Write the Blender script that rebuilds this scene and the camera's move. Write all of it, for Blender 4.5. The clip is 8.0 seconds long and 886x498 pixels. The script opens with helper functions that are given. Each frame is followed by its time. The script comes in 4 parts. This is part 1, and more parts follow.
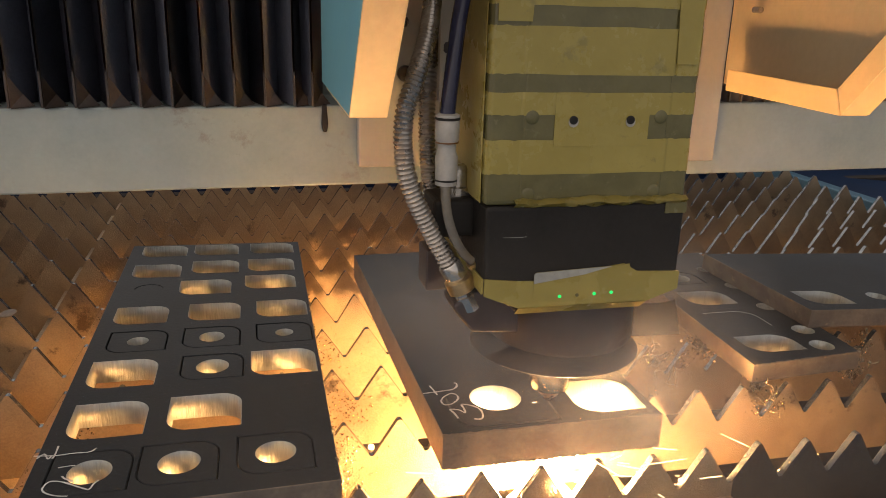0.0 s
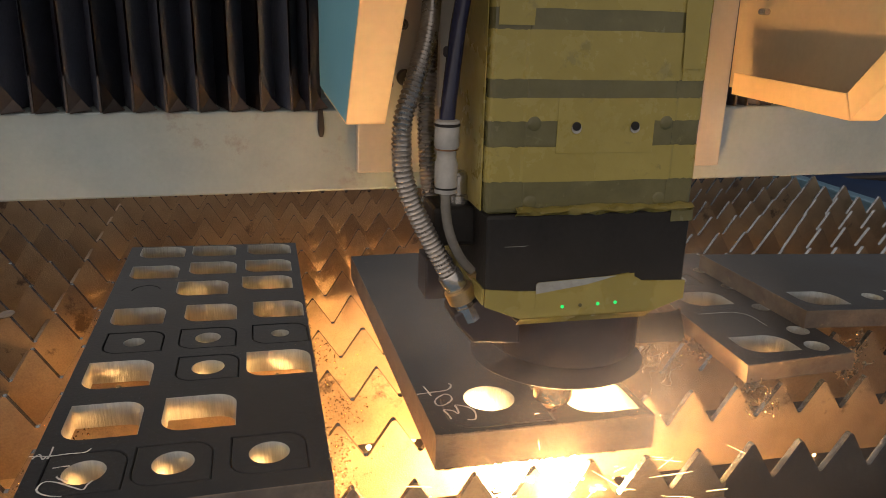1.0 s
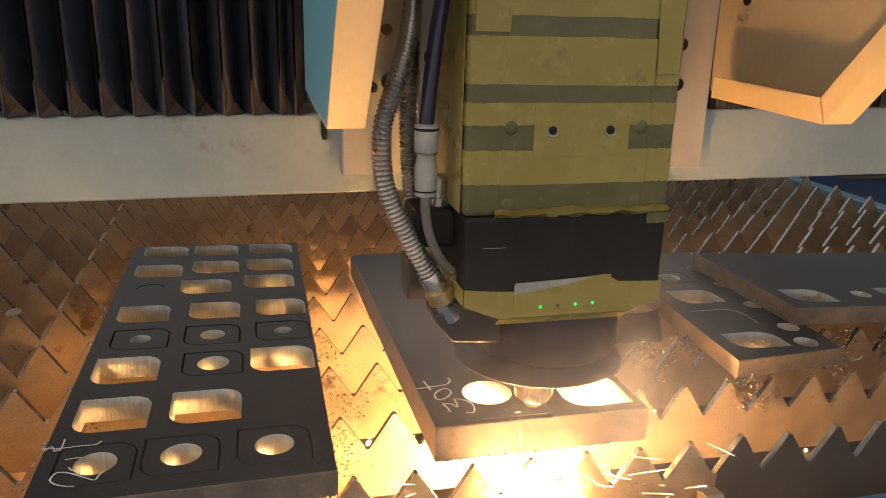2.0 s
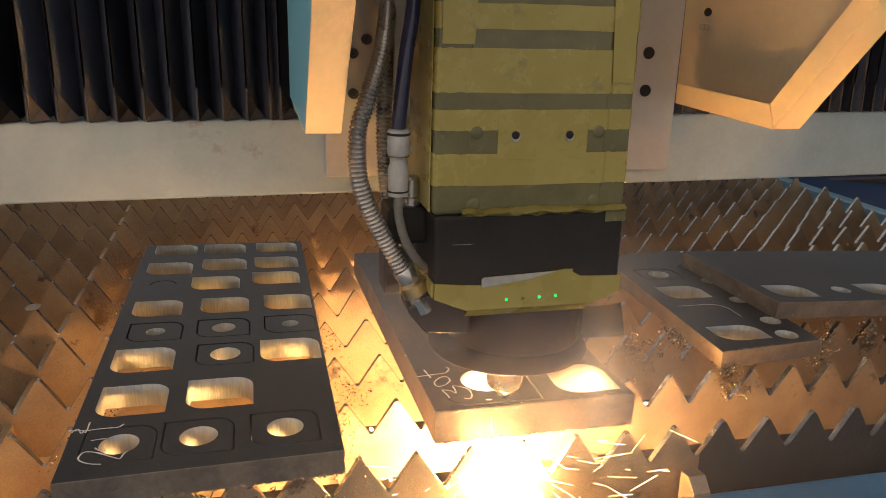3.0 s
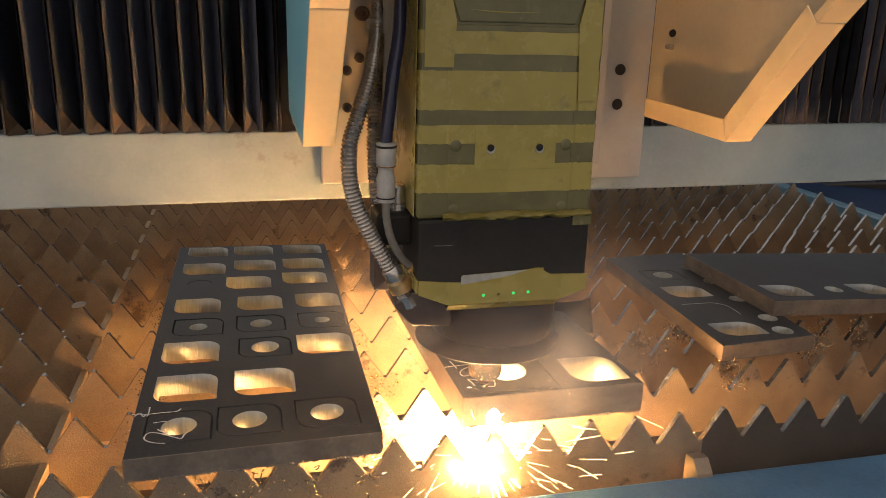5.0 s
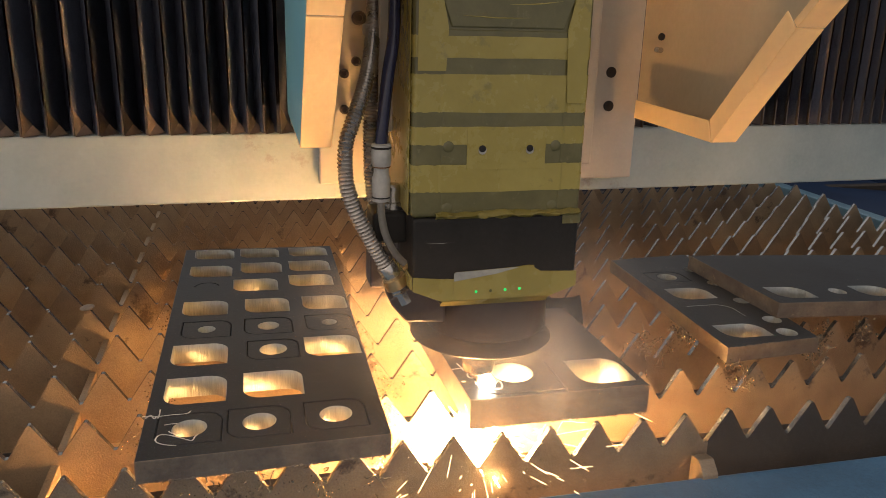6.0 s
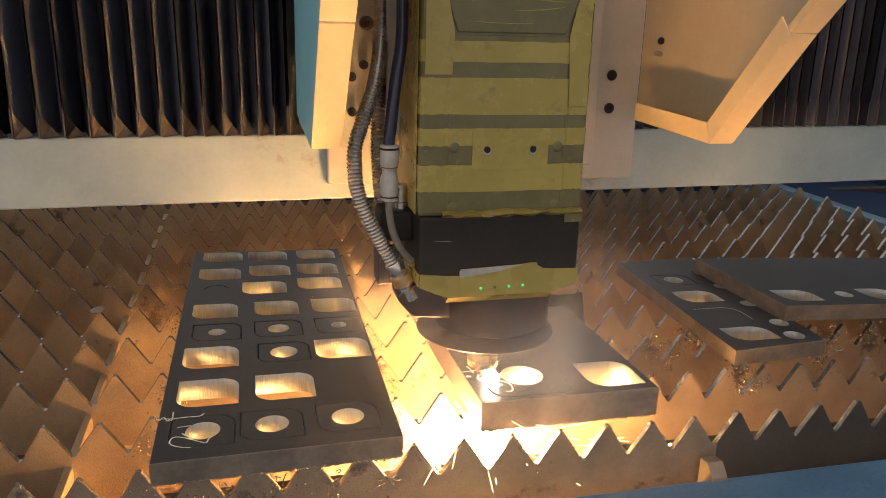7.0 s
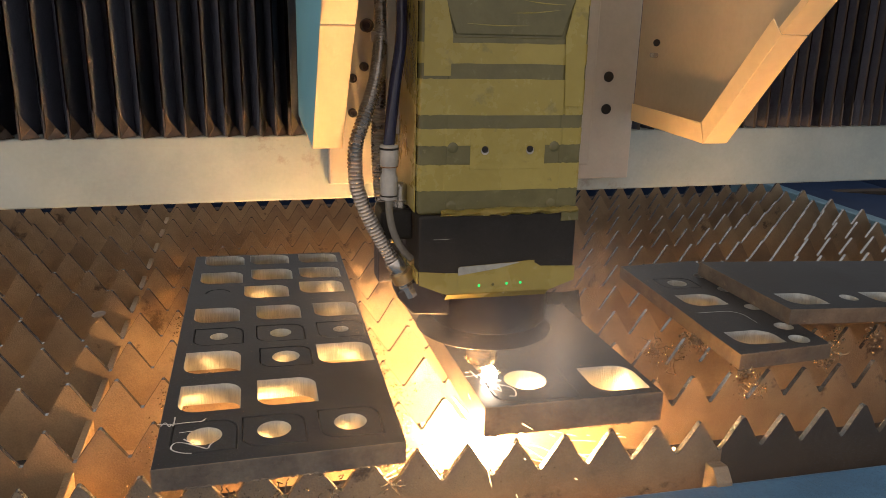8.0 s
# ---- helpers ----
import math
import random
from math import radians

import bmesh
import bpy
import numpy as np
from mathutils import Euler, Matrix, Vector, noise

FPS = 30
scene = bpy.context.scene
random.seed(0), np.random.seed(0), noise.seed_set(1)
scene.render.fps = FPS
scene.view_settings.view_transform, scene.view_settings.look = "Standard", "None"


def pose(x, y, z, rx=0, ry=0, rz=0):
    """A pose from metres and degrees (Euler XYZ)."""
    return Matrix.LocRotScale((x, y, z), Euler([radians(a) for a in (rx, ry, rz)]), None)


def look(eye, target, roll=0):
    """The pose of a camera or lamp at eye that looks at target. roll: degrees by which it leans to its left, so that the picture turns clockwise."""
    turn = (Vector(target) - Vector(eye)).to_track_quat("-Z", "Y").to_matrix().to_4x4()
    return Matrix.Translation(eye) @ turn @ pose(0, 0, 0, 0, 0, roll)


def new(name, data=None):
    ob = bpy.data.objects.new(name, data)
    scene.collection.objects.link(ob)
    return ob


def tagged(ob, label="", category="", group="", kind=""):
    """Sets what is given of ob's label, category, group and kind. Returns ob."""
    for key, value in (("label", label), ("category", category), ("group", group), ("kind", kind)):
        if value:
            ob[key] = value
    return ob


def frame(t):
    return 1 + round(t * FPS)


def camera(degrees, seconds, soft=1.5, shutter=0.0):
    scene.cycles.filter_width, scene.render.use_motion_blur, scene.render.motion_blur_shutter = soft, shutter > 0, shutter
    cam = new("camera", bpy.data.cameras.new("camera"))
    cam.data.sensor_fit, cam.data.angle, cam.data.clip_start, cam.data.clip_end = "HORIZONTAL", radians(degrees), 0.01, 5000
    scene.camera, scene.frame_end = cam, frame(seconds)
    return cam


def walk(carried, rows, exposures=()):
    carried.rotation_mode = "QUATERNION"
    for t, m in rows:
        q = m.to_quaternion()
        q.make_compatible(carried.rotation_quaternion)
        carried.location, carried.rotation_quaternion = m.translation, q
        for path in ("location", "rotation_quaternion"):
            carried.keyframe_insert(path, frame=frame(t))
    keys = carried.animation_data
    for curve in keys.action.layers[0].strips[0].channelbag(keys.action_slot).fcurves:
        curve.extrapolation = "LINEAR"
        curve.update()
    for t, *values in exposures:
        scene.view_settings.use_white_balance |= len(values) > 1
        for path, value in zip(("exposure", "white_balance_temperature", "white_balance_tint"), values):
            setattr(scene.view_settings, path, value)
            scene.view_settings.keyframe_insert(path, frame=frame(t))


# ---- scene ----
cam = camera(58.3, 8.0, soft=0.8)
PATH = [
    (0, (-0.42, -0.636, 0.362), (0.036, 1.219, -0.23), 1.7),
    (0.5, (-0.416, -0.636, 0.362), (0.037, 1.219, -0.231), 1.7),
    (1, (-0.413, -0.64, 0.364), (0.037, 1.217, -0.228), 1.6),
    (1.5, (-0.415, -0.644, 0.365), (0.038, 1.212, -0.226), 1.6),
    (3, (-0.431, -0.705, 0.377), (0.029, 1.151, -0.208), 1.6),
    (3.5, (-0.439, -0.72, 0.379), (0.02, 1.138, -0.203), 1.6),
    (4, (-0.456, -0.738, 0.383), (0.004, 1.119, -0.198), 1.7),
    (4.5, (-0.467, -0.757, 0.39), (-0.004, 1.101, -0.189), 1.7),
    (6, (-0.482, -0.769, 0.399), (-0.021, 1.09, -0.176), 1.6),
    (6.5, (-0.485, -0.77, 0.4), (-0.027, 1.09, -0.174), 1.5),
    (7, (-0.493, -0.771, 0.402), (-0.034, 1.09, -0.169), 1.6),
    (7.5, (-0.494, -0.77, 0.403), (-0.037, 1.092, -0.164), 1.6),
    (8, (-0.493, -0.766, 0.402), (-0.038, 1.098, -0.163), 1.5),
]
walk(cam, [(t, look(eye, target, roll)) for t, eye, target, roll in PATH],
     [(0, 0.32), (1, 0.16), (1.5, 0.3), (3, 0.32), (3.5, 0.43), (4, 0.4), (4.5, 0.15), (6, 0.24), (6.5, 0.30), (7, 0.38), (7.5, 0.33), (8, 0.44)])

# ---- light ----
world = bpy.data.worlds.new("hall")
scene.world = world
world.use_nodes = True
bg = world.node_tree.nodes["Background"]
# hall light: cool daylight, stronger from the open side on the left
wn, wl = world.node_tree.nodes, world.node_tree.links
w_tc, w_sep, w_map, w_mix = wn.new("ShaderNodeTexCoord"), wn.new("ShaderNodeSeparateXYZ"), wn.new("ShaderNodeMapRange"), wn.new("ShaderNodeMixRGB")
wl.new(w_tc.outputs["Generated"], w_sep.inputs[0])
wl.new(w_sep.outputs["X"], w_map.inputs["Value"])
w_map.inputs["From Min"].default_value, w_map.inputs["From Max"].default_value = -0.6, 0.9
wl.new(w_map.outputs["Result"], w_mix.inputs["Fac"])
w_mix.inputs["Color1"].default_value, w_mix.inputs["Color2"].default_value = (1.12, 0.98, 0.88, 1), (0.38, 0.38, 0.40, 1)
wl.new(w_mix.outputs["Color"], bg.inputs["Color"])
bg.inputs["Strength"].default_value = 0.74
# cutting head over the bed: seconds, x, y of the nozzle
CUT = [(0, -0.1798, -0.0568), (0.5, -0.1787, -0.0651), (1, -0.1782, -0.0753), (1.5, -0.1842, -0.081),
       (3, -0.2157, -0.0828), (3.5, -0.2265, -0.084), (4, -0.2369, -0.0844), (4.5, -0.247, -0.0818),
       (5.3, -0.2602, -0.0715), (6, -0.2649, -0.0576), (6.5, -0.2650, -0.0471), (7, -0.2662, -0.0386),
       (7.5, -0.2660, -0.0283), (8, -0.2654, -0.0186)]


# ---- materials ----
def nodes_of(name):
    m = bpy.data.materials.new(name)
    m.use_nodes = True
    nt = m.node_tree
    return m, nt, nt.nodes["Principled BSDF"]


def surface(name, a, b, rough=0.5, metal=0.0, scale=12.0, fine=180.0, bump=0.15, c=None, spots=0.62, rough_var=0.2,
            stretch=(1, 1, 1), per_piece=0.0, dist=0.002, spec=0.5, grain=0.5):
    """Two base colours mixed by a coarse noise, a third in spots, fine grain in relief and gloss."""
    m, nt, bsdf = nodes_of(name)
    L, N = nt.links.new, nt.nodes.new
    tc = N("ShaderNodeTexCoord")
    mp = N("ShaderNodeMapping")
    mp.inputs["Scale"].default_value = stretch
    L(tc.outputs["Object"], mp.inputs["Vector"])
    if per_piece:
        # every piece shows its own stretch of the grain
        own, shift = N("ShaderNodeObjectInfo"), N("ShaderNodeVectorMath")
        shift.operation = "SCALE"
        shift.inputs[0].default_value = (7.3, 31.0, 5.1)
        L(own.outputs["Random"], shift.inputs["Scale"])
        L(shift.outputs["Vector"], mp.inputs["Location"])
    n1 = N("ShaderNodeTexNoise")
    n1.inputs["Scale"].default_value, n1.inputs["Detail"].default_value = scale, 7
    n1.inputs["Roughness"].default_value = 0.65
    n2 = N("ShaderNodeTexNoise")
    n2.inputs["Scale"].default_value, n2.inputs["Detail"].default_value = fine, 4
    for n in (n1, n2):
        L(mp.outputs["Vector"], n.inputs["Vector"])
    ramp = N("ShaderNodeValToRGB")
    ramp.color_ramp.elements[0].position, ramp.color_ramp.elements[1].position = 0.36, 0.66
    ramp.color_ramp.elements[0].color, ramp.color_ramp.elements[1].color = (*a, 1), (*b, 1)
    L(n1.outputs["Fac"], ramp.inputs["Fac"])
    out = ramp.outputs["Color"]
    if c is not None:
        n3 = N("ShaderNodeTexNoise")
        n3.inputs["Scale"].default_value, n3.inputs["Detail"].default_value = scale * 2.7, 8
        n3.inputs["Roughness"].default_value = 0.7
        L(mp.outputs["Vector"], n3.inputs["Vector"])
        r3 = N("ShaderNodeValToRGB")
        r3.color_ramp.elements[0].position, r3.color_ramp.elements[1].position = spots, spots + 0.06
        L(n3.outputs["Fac"], r3.inputs["Fac"])
        mx = N("ShaderNodeMixRGB")
        mx.inputs["Color2"].default_value = (*c, 1)
        L(r3.outputs["Color"], mx.inputs["Fac"])
        L(out, mx.inputs["Color1"])
        out = mx.outputs["Color"]
    hv = N("ShaderNodeHueSaturation")
    L(out, hv.inputs["Color"])
    ad = N("ShaderNodeMath")
    ad.operation = "MULTIPLY_ADD"
    L(n2.outputs["Fac"], ad.inputs[0])
    ad.inputs[1].default_value, ad.inputs[2].default_value = grain, 1 - grain / 2
    val = ad.outputs[0]
    if per_piece:
        oi = N("ShaderNodeObjectInfo")
        a2 = N("ShaderNodeMath")
        a2.operation = "MULTIPLY_ADD"
        L(oi.outputs["Random"], a2.inputs[0])
        a2.inputs[1].default_value = per_piece
        L(val, a2.inputs[2])
        val = a2.outputs[0]
    L(val, hv.inputs["Value"])
    L(hv.outputs["Color"], bsdf.inputs["Base Color"])
    rr = N("ShaderNodeMath")
    rr.operation = "MULTIPLY_ADD"
    L(n1.outputs["Fac"], rr.inputs[0])
    rr.inputs[1].default_value, rr.inputs[2].default_value = rough_var, rough - rough_var / 2
    L(rr.outputs[0], bsdf.inputs["Roughness"])
    bsdf.inputs["Metallic"].default_value = metal
    bsdf.inputs["Specular IOR Level"].default_value = spec
    if bump:
        bp = N("ShaderNodeBump")
        bp.inputs["Strength"].default_value, bp.inputs["Distance"].default_value = bump, dist
        L(n2.outputs["Fac"], bp.inputs["Height"])
        L(bp.outputs["Normal"], bsdf.inputs["Normal"])
    return m


def glow(name, colour, strength):
    m, nt, bsdf = nodes_of(name)
    bsdf.inputs["Base Color"].default_value = (*colour, 1)
    bsdf.inputs["Emission Color"].default_value = (*colour, 1)
    bsdf.inputs["Emission Strength"].default_value = strength
    return m


SCALE = surface("mill_scale_steel", (0.010, 0.015, 0.021), (0.033, 0.034, 0.036), 0.46, 0.0, 6, 300, 0.10,
                c=(0.062, 0.054, 0.047), spots=0.64, spec=0.22, rough_var=0.35)
EDGE = surface("rolled_plate_edge", (0.13, 0.10, 0.08), (0.24, 0.19, 0.14), 0.55, 0.4, 25, 260, 0.2,
               c=(0.30, 0.22, 0.14), spots=0.64)
CUTWALL = surface("flame_cut_wall", (0.36, 0.385, 0.375), (0.45, 0.475, 0.465), 0.46, 0.5, 26, 170, 0.4,
                  c=(0.26, 0.23, 0.18), spots=0.70, stretch=(3.6, 3.6, 0.35), grain=0.5)
SLAT = surface("oxidised_slat_steel", (0.185, 0.132, 0.089), (0.380, 0.290, 0.188), 0.40, 0.28, 5, 520, 0.28,
               c=(0.085, 0.060, 0.043), spots=0.60, per_piece=0.15, grain=0.6)
SLATEDGE = surface("bright_slat_edge", (0.15, 0.165, 0.18), (0.31, 0.335, 0.355), 0.24, 0.85, 30, 300, 0.2)
SLAG = surface("spatter_slag", (0.26, 0.20, 0.125), (0.50, 0.40, 0.26), 0.24, 0.85, 90, 400, 0.6)
BEAM = surface("grey_white_machine_paint", (0.27, 0.325, 0.325), (0.43, 0.485, 0.47), 0.36, 0.0, 3.2, 240, 0.08,
               c=(0.26, 0.265, 0.24), spots=0.58, grain=0.16)
PLATEPAINT = surface("grey_carriage_paint", (0.41, 0.38, 0.325), (0.51, 0.475, 0.41), 0.45, 0.0, 7, 240, 0.06,
                     c=(0.25, 0.19, 0.14), spots=0.72, grain=0.10)
# cream pushed towards orange: the fire's light on the flanges is in the colour
CREAM = surface("firelit_cream_paint", (0.84, 0.60, 0.31), (0.90, 0.67, 0.37), 0.42, 0.0, 6, 160, 0.2,
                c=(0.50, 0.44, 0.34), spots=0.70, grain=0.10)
# same cream paint, toned down to beige for the shade inside the covers
INNERSHADE = surface("shaded_inner_paint", (0.50, 0.40, 0.26), (0.58, 0.475, 0.32), 0.40, 0.0, 5, 160, 0.1,
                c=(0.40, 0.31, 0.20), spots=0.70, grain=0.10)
SKYBLUE = surface("light_blue_cover_paint", (0.17, 0.42, 0.52), (0.21, 0.48, 0.58), 0.4, 0.0, 6, 200, 0.05, grain=0.08)
DEEPBLUE = surface("dark_blue_panel_paint", (0.006, 0.016, 0.045), (0.011, 0.026, 0.066), 0.6, 0.0, 5, 200, 0.1, spec=0.12)
BLUE = surface("blue_frame_paint", (0.045, 0.135, 0.25), (0.075, 0.200, 0.36), 0.38, 0.0, 9, 260, 0.1,
               c=(0.07, 0.20, 0.38), spots=0.63)
CLOTH = surface("black_bellows_cloth", (0.085, 0.092, 0.125), (0.12, 0.128, 0.165), 0.5, 0.0, 18, 320, 0.2)
HEM = surface("bellows_fold_edge", (0.100, 0.080, 0.072), (0.15, 0.118, 0.105), 0.5, 0.0, 30, 320, 0.1)
TAPE = surface("yellow_masking_tape", (0.375, 0.298, 0.074), (0.455, 0.370, 0.102), 0.27, 0.0, 13, 70, 0.30,
               c=(0.31, 0.26, 0.085), spots=0.60, grain=0.12, dist=0.003)
TAPE.node_tree.nodes["Principled BSDF"].inputs["Alpha"].default_value = 0.80
TAPEDARK = surface("thin_tape_over_black", (0.108, 0.098, 0.040), (0.155, 0.138, 0.057), 0.24, 0.0, 22, 70, 0.30,
                   c=(0.17, 0.155, 0.07), spots=0.60, grain=0.2, dist=0.003)
BLACK = surface("black_tape", (0.014, 0.0125, 0.011), (0.022, 0.0195, 0.017), 0.5, 0.0, 14, 240, 0.15, spec=0.28)
ANOD = surface("black_anodised_metal", (0.038, 0.031, 0.031), (0.062, 0.050, 0.050), 0.45, 0.1, 12, 300, 0.05)
DISC = surface("dark_skirt_metal", (0.050, 0.040, 0.039), (0.075, 0.060, 0.058), 0.5, 0.3, 8, 300, 0.05)
CHROME = surface("steel_hose", (0.30, 0.275, 0.25), (0.46, 0.425, 0.39), 0.28, 0.75, 30, 300, 0.1)
BRASS = surface("brass_fitting", (0.55, 0.40, 0.20), (0.70, 0.52, 0.28), 0.3, 0.9, 30, 300, 0.1)
COPPER = surface("copper_nozzle", (0.30, 0.16, 0.085), (0.44, 0.26, 0.14), 0.28, 0.9, 40, 300, 0.1)
STEEL = surface("turned_steel", (0.45, 0.43, 0.40), (0.62, 0.59, 0.54), 0.25, 0.9, 20, 300, 0.1)
RING = surface("worn_nozzle_ring", (0.42, 0.33, 0.22), (0.60, 0.49, 0.34), 0.24, 0.85, 60, 300, 0.2)
PLASTIC = surface("grey_white_plastic", (0.36, 0.34, 0.31), (0.46, 0.44, 0.40), 0.4, 0.0, 20, 200, 0.05)
NAVY = surface("navy_air_tube", (0.016, 0.018, 0.045), (0.028, 0.031, 0.070), 0.25, 0.0, 20, 200, 0.02)
CLEAR = surface("milky_clear_tube", (0.36, 0.33, 0.28), (0.46, 0.42, 0.36), 0.25, 0.0, 20, 200, 0.02)
CLEAR.node_tree.nodes["Principled BSDF"].inputs["Transmission Weight"].default_value = 0.55
LABEL = surface("grey_label", (0.33, 0.33, 0.30), (0.40, 0.40, 0.36), 0.4, 0.0, 20, 200, 0.02)
CHALK = surface("white_chalk", (0.55, 0.55, 0.52), (0.80, 0.80, 0.77), 0.9, 0.0, 60, 300, 0.0)
BLACKSLAT = surface("black_slat_steel", (0.024, 0.020, 0.017), (0.055, 0.045, 0.036), 0.5, 0.3, 6, 160, 0.3, c=(0.12, 0.095, 0.07), spots=0.66)
DARK = surface("sooty_steel", (0.020, 0.016, 0.013), (0.045, 0.035, 0.028), 0.7, 0.2, 4, 120, 0.3)
RAIL = surface("grey_blue_rail", (0.085, 0.175, 0.25), (0.14, 0.25, 0.33), 0.33, 0.2, 9, 200, 0.1)
CONCRETE = surface("concrete", (0.22, 0.22, 0.22), (0.32, 0.32, 0.31), 0.7, 0.0, 2, 60, 0.2)
FIRE = glow("white_hot_spray", (1.0, 0.535, 0.20), 525.0)
EMBER = glow("glowing_slag_pool", (1.0, 0.51, 0.16), 80.0)
SPARK = glow("glowing_spark", (1.0, 0.64, 0.28), 9.0)
FLARE = glow("kerf_flare_glow", (1.0, 0.86, 0.68), 60.0)
# fill light from the pit, carried by small added bits
PITGLOW = glow("pit_fill_glow", (1.0, 0.49, 0.16), 30.0)
LED = glow("green_diode", (0.02, 0.85, 0.20), 0.45)


# ---- mesh helpers ----
def mesh_ob(name, bm, mats, parent=None, label="", smooth=False):
    bmesh.ops.recalc_face_normals(bm, faces=bm.faces)
    me = bpy.data.meshes.new(name)
    bm.to_mesh(me)
    bm.free()
    for m in mats if isinstance(mats, (list, tuple)) else [mats]:
        me.materials.append(m)
    if smooth:
        for p in me.polygons:
            p.use_smooth = True
        me.set_sharp_from_angle(angle=radians(38))
    ob = new(name, me)
    if parent is not None:
        ob.parent = parent
    if label:
        tagged(ob, label)
    return ob


def part(name, bm, mats, parent, label="", smooth=False):
    return mesh_ob(name, bm, mats, parent, label, smooth)


def box(x0, x1, y0, y1, z0, z1, bevel=0.0, seg=2, bm=None):
    b = bmesh.new()
    bmesh.ops.create_cube(b, size=1)
    for v in b.verts:
        v.co = Vector((x0 if v.co.x < 0 else x1, y0 if v.co.y < 0 else y1, z0 if v.co.z < 0 else z1))
    if bevel:
        bmesh.ops.bevel(b, geom=b.edges[:], offset=bevel, segments=seg, affect="EDGES", profile=0.5)
    return merge(bm, b)


def merge(bm, b):
    """Adds the geometry of b to bm."""
    if bm is None:
        return b
    me = bpy.data.meshes.new("tmp")
    b.to_mesh(me)
    b.free()
    bm.from_mesh(me)
    bpy.data.meshes.remove(me)
    return bm


def prism(poly, axis, a, b, bevel=0.0, seg=2, bm=None):
    """A polygon in the two other axes (x before y before z), pulled along axis from a to b."""
    o = bmesh.new()

    def at(p, w):
        return {"x": (w, p[0], p[1]), "y": (p[0], w, p[1]), "z": (p[0], p[1], w)}[axis]
    lo = [o.verts.new(at(p, a)) for p in poly]
    hi = [o.verts.new(at(p, b)) for p in poly]
    n = len(poly)
    o.faces.new(lo)
    o.faces.new(hi[::-1])
    for i in range(n):
        o.faces.new((lo[i], lo[(i + 1) % n], hi[(i + 1) % n], hi[i]))
    bmesh.ops.recalc_face_normals(o, faces=o.faces)
    if bevel:
        bmesh.ops.bevel(o, geom=o.edges[:], offset=bevel, segments=seg, affect="EDGES", profile=0.5)
    return merge(bm, o)


def lathe(profile, n=40, centre=(0, 0, 0), turn=None, bm=None):
    """Radius and height pairs turned about z."""
    o = bmesh.new()
    rings = []
    for r, z in profile:
        rings.append([o.verts.new((max(r, 1e-5) * math.cos(2 * math.pi * i / n), max(r, 1e-5) * math.sin(2 * math.pi * i / n), z)) for i in range(n)])
    for a, b in zip(rings, rings[1:]):
        for i in range(n):
            o.faces.new((a[i], a[(i + 1) % n], b[(i + 1) % n], b[i]))
    o.faces.new(rings[0][::-1])
    o.faces.new(rings[-1])
    m = Matrix.Translation(centre) @ (turn or Matrix.Identity(4))
    bmesh.ops.transform(o, matrix=m, verts=o.verts)
    return merge(bm, o)


def along(a, b):
    """Turn that lays the z axis from a to b."""
    return (Vector(b) - Vector(a)).to_track_quat("Z", "Y").to_matrix().to_4x4()


def rod(a, b, r, n=14, bm=None, profile=None):
    d = (Vector(b) - Vector(a)).length
    prof = [(r, 0), (r, d)] if profile is None else [(q, h * d) for q, h in profile]
    return lathe(prof, n, a, along(a, b), bm)


def smooth_line(pts, per=16):
    pts = [Vector(p) for p in pts]
    ext = [pts[0] * 2 - pts[1]] + pts + [pts[-1] * 2 - pts[-2]]
    out = []
    for i in range(1, len(ext) - 2):
        p0, p1, p2, p3 = ext[i - 1:i + 3]
        for k in range(per):
            s = k / per
            out.append(0.5 * ((2 * p1) + (p2 - p0) * s + (2 * p0 - 5 * p1 + 4 * p2 - p3) * s * s + (3 * p1 - p0 - 3 * p2 + p3) * s ** 3))
    out.append(pts[-1])
    return out


def resample(line, step):
    out, acc = [line[0]], 0.0
    for a, b in zip(line, line[1:]):
        d = (b - a).length
        pos = step - acc
        while pos <= d:
            out.append(a.lerp(b, pos / d))
            pos += step
        acc = (acc + d) % step
    return out


def tube(line, radius, n=14, bm=None):
    """A pipe along a line; radius is a number or a function of the ring's index."""
    o = bmesh.new()
    rings = []
    side = None
    for i, p in enumerate(line):
        d = (line[min(i + 1, len(line) - 1)] - line[max(i - 1, 0)]).normalized()
        side = d.orthogonal().normalized() if side is None else (side - d * side.dot(d)).normalized()
        other = d.cross(side)
        r = radius(i) if callable(radius) else radius
        rings.append([o.verts.new(p + r * (math.cos(2 * math.pi * k / n) * side + math.sin(2 * math.pi * k / n) * other)) for k in range(n)])
    for a, b in zip(rings, rings[1:]):
        for k in range(n):
            o.faces.new((a[k], a[(k + 1) % n], b[(k + 1) % n], b[k]))
    o.faces.new(rings[0][::-1])
    o.faces.new(rings[-1])
    return merge(bm, o)


def thing(name, label, category, group="", kind=""):
    return tagged(new(name), label, category, group, kind)


# ---- bed: slats ----
PITCH, TOOTH, THICK = 0.0505, 0.036, 0.0062
ROWS = [-0.1005, 0.0, 0.108, 0.215, 0.32, 0.421, 0.526, 0.631, 0.736, 0.841, 0.945, 1.050]


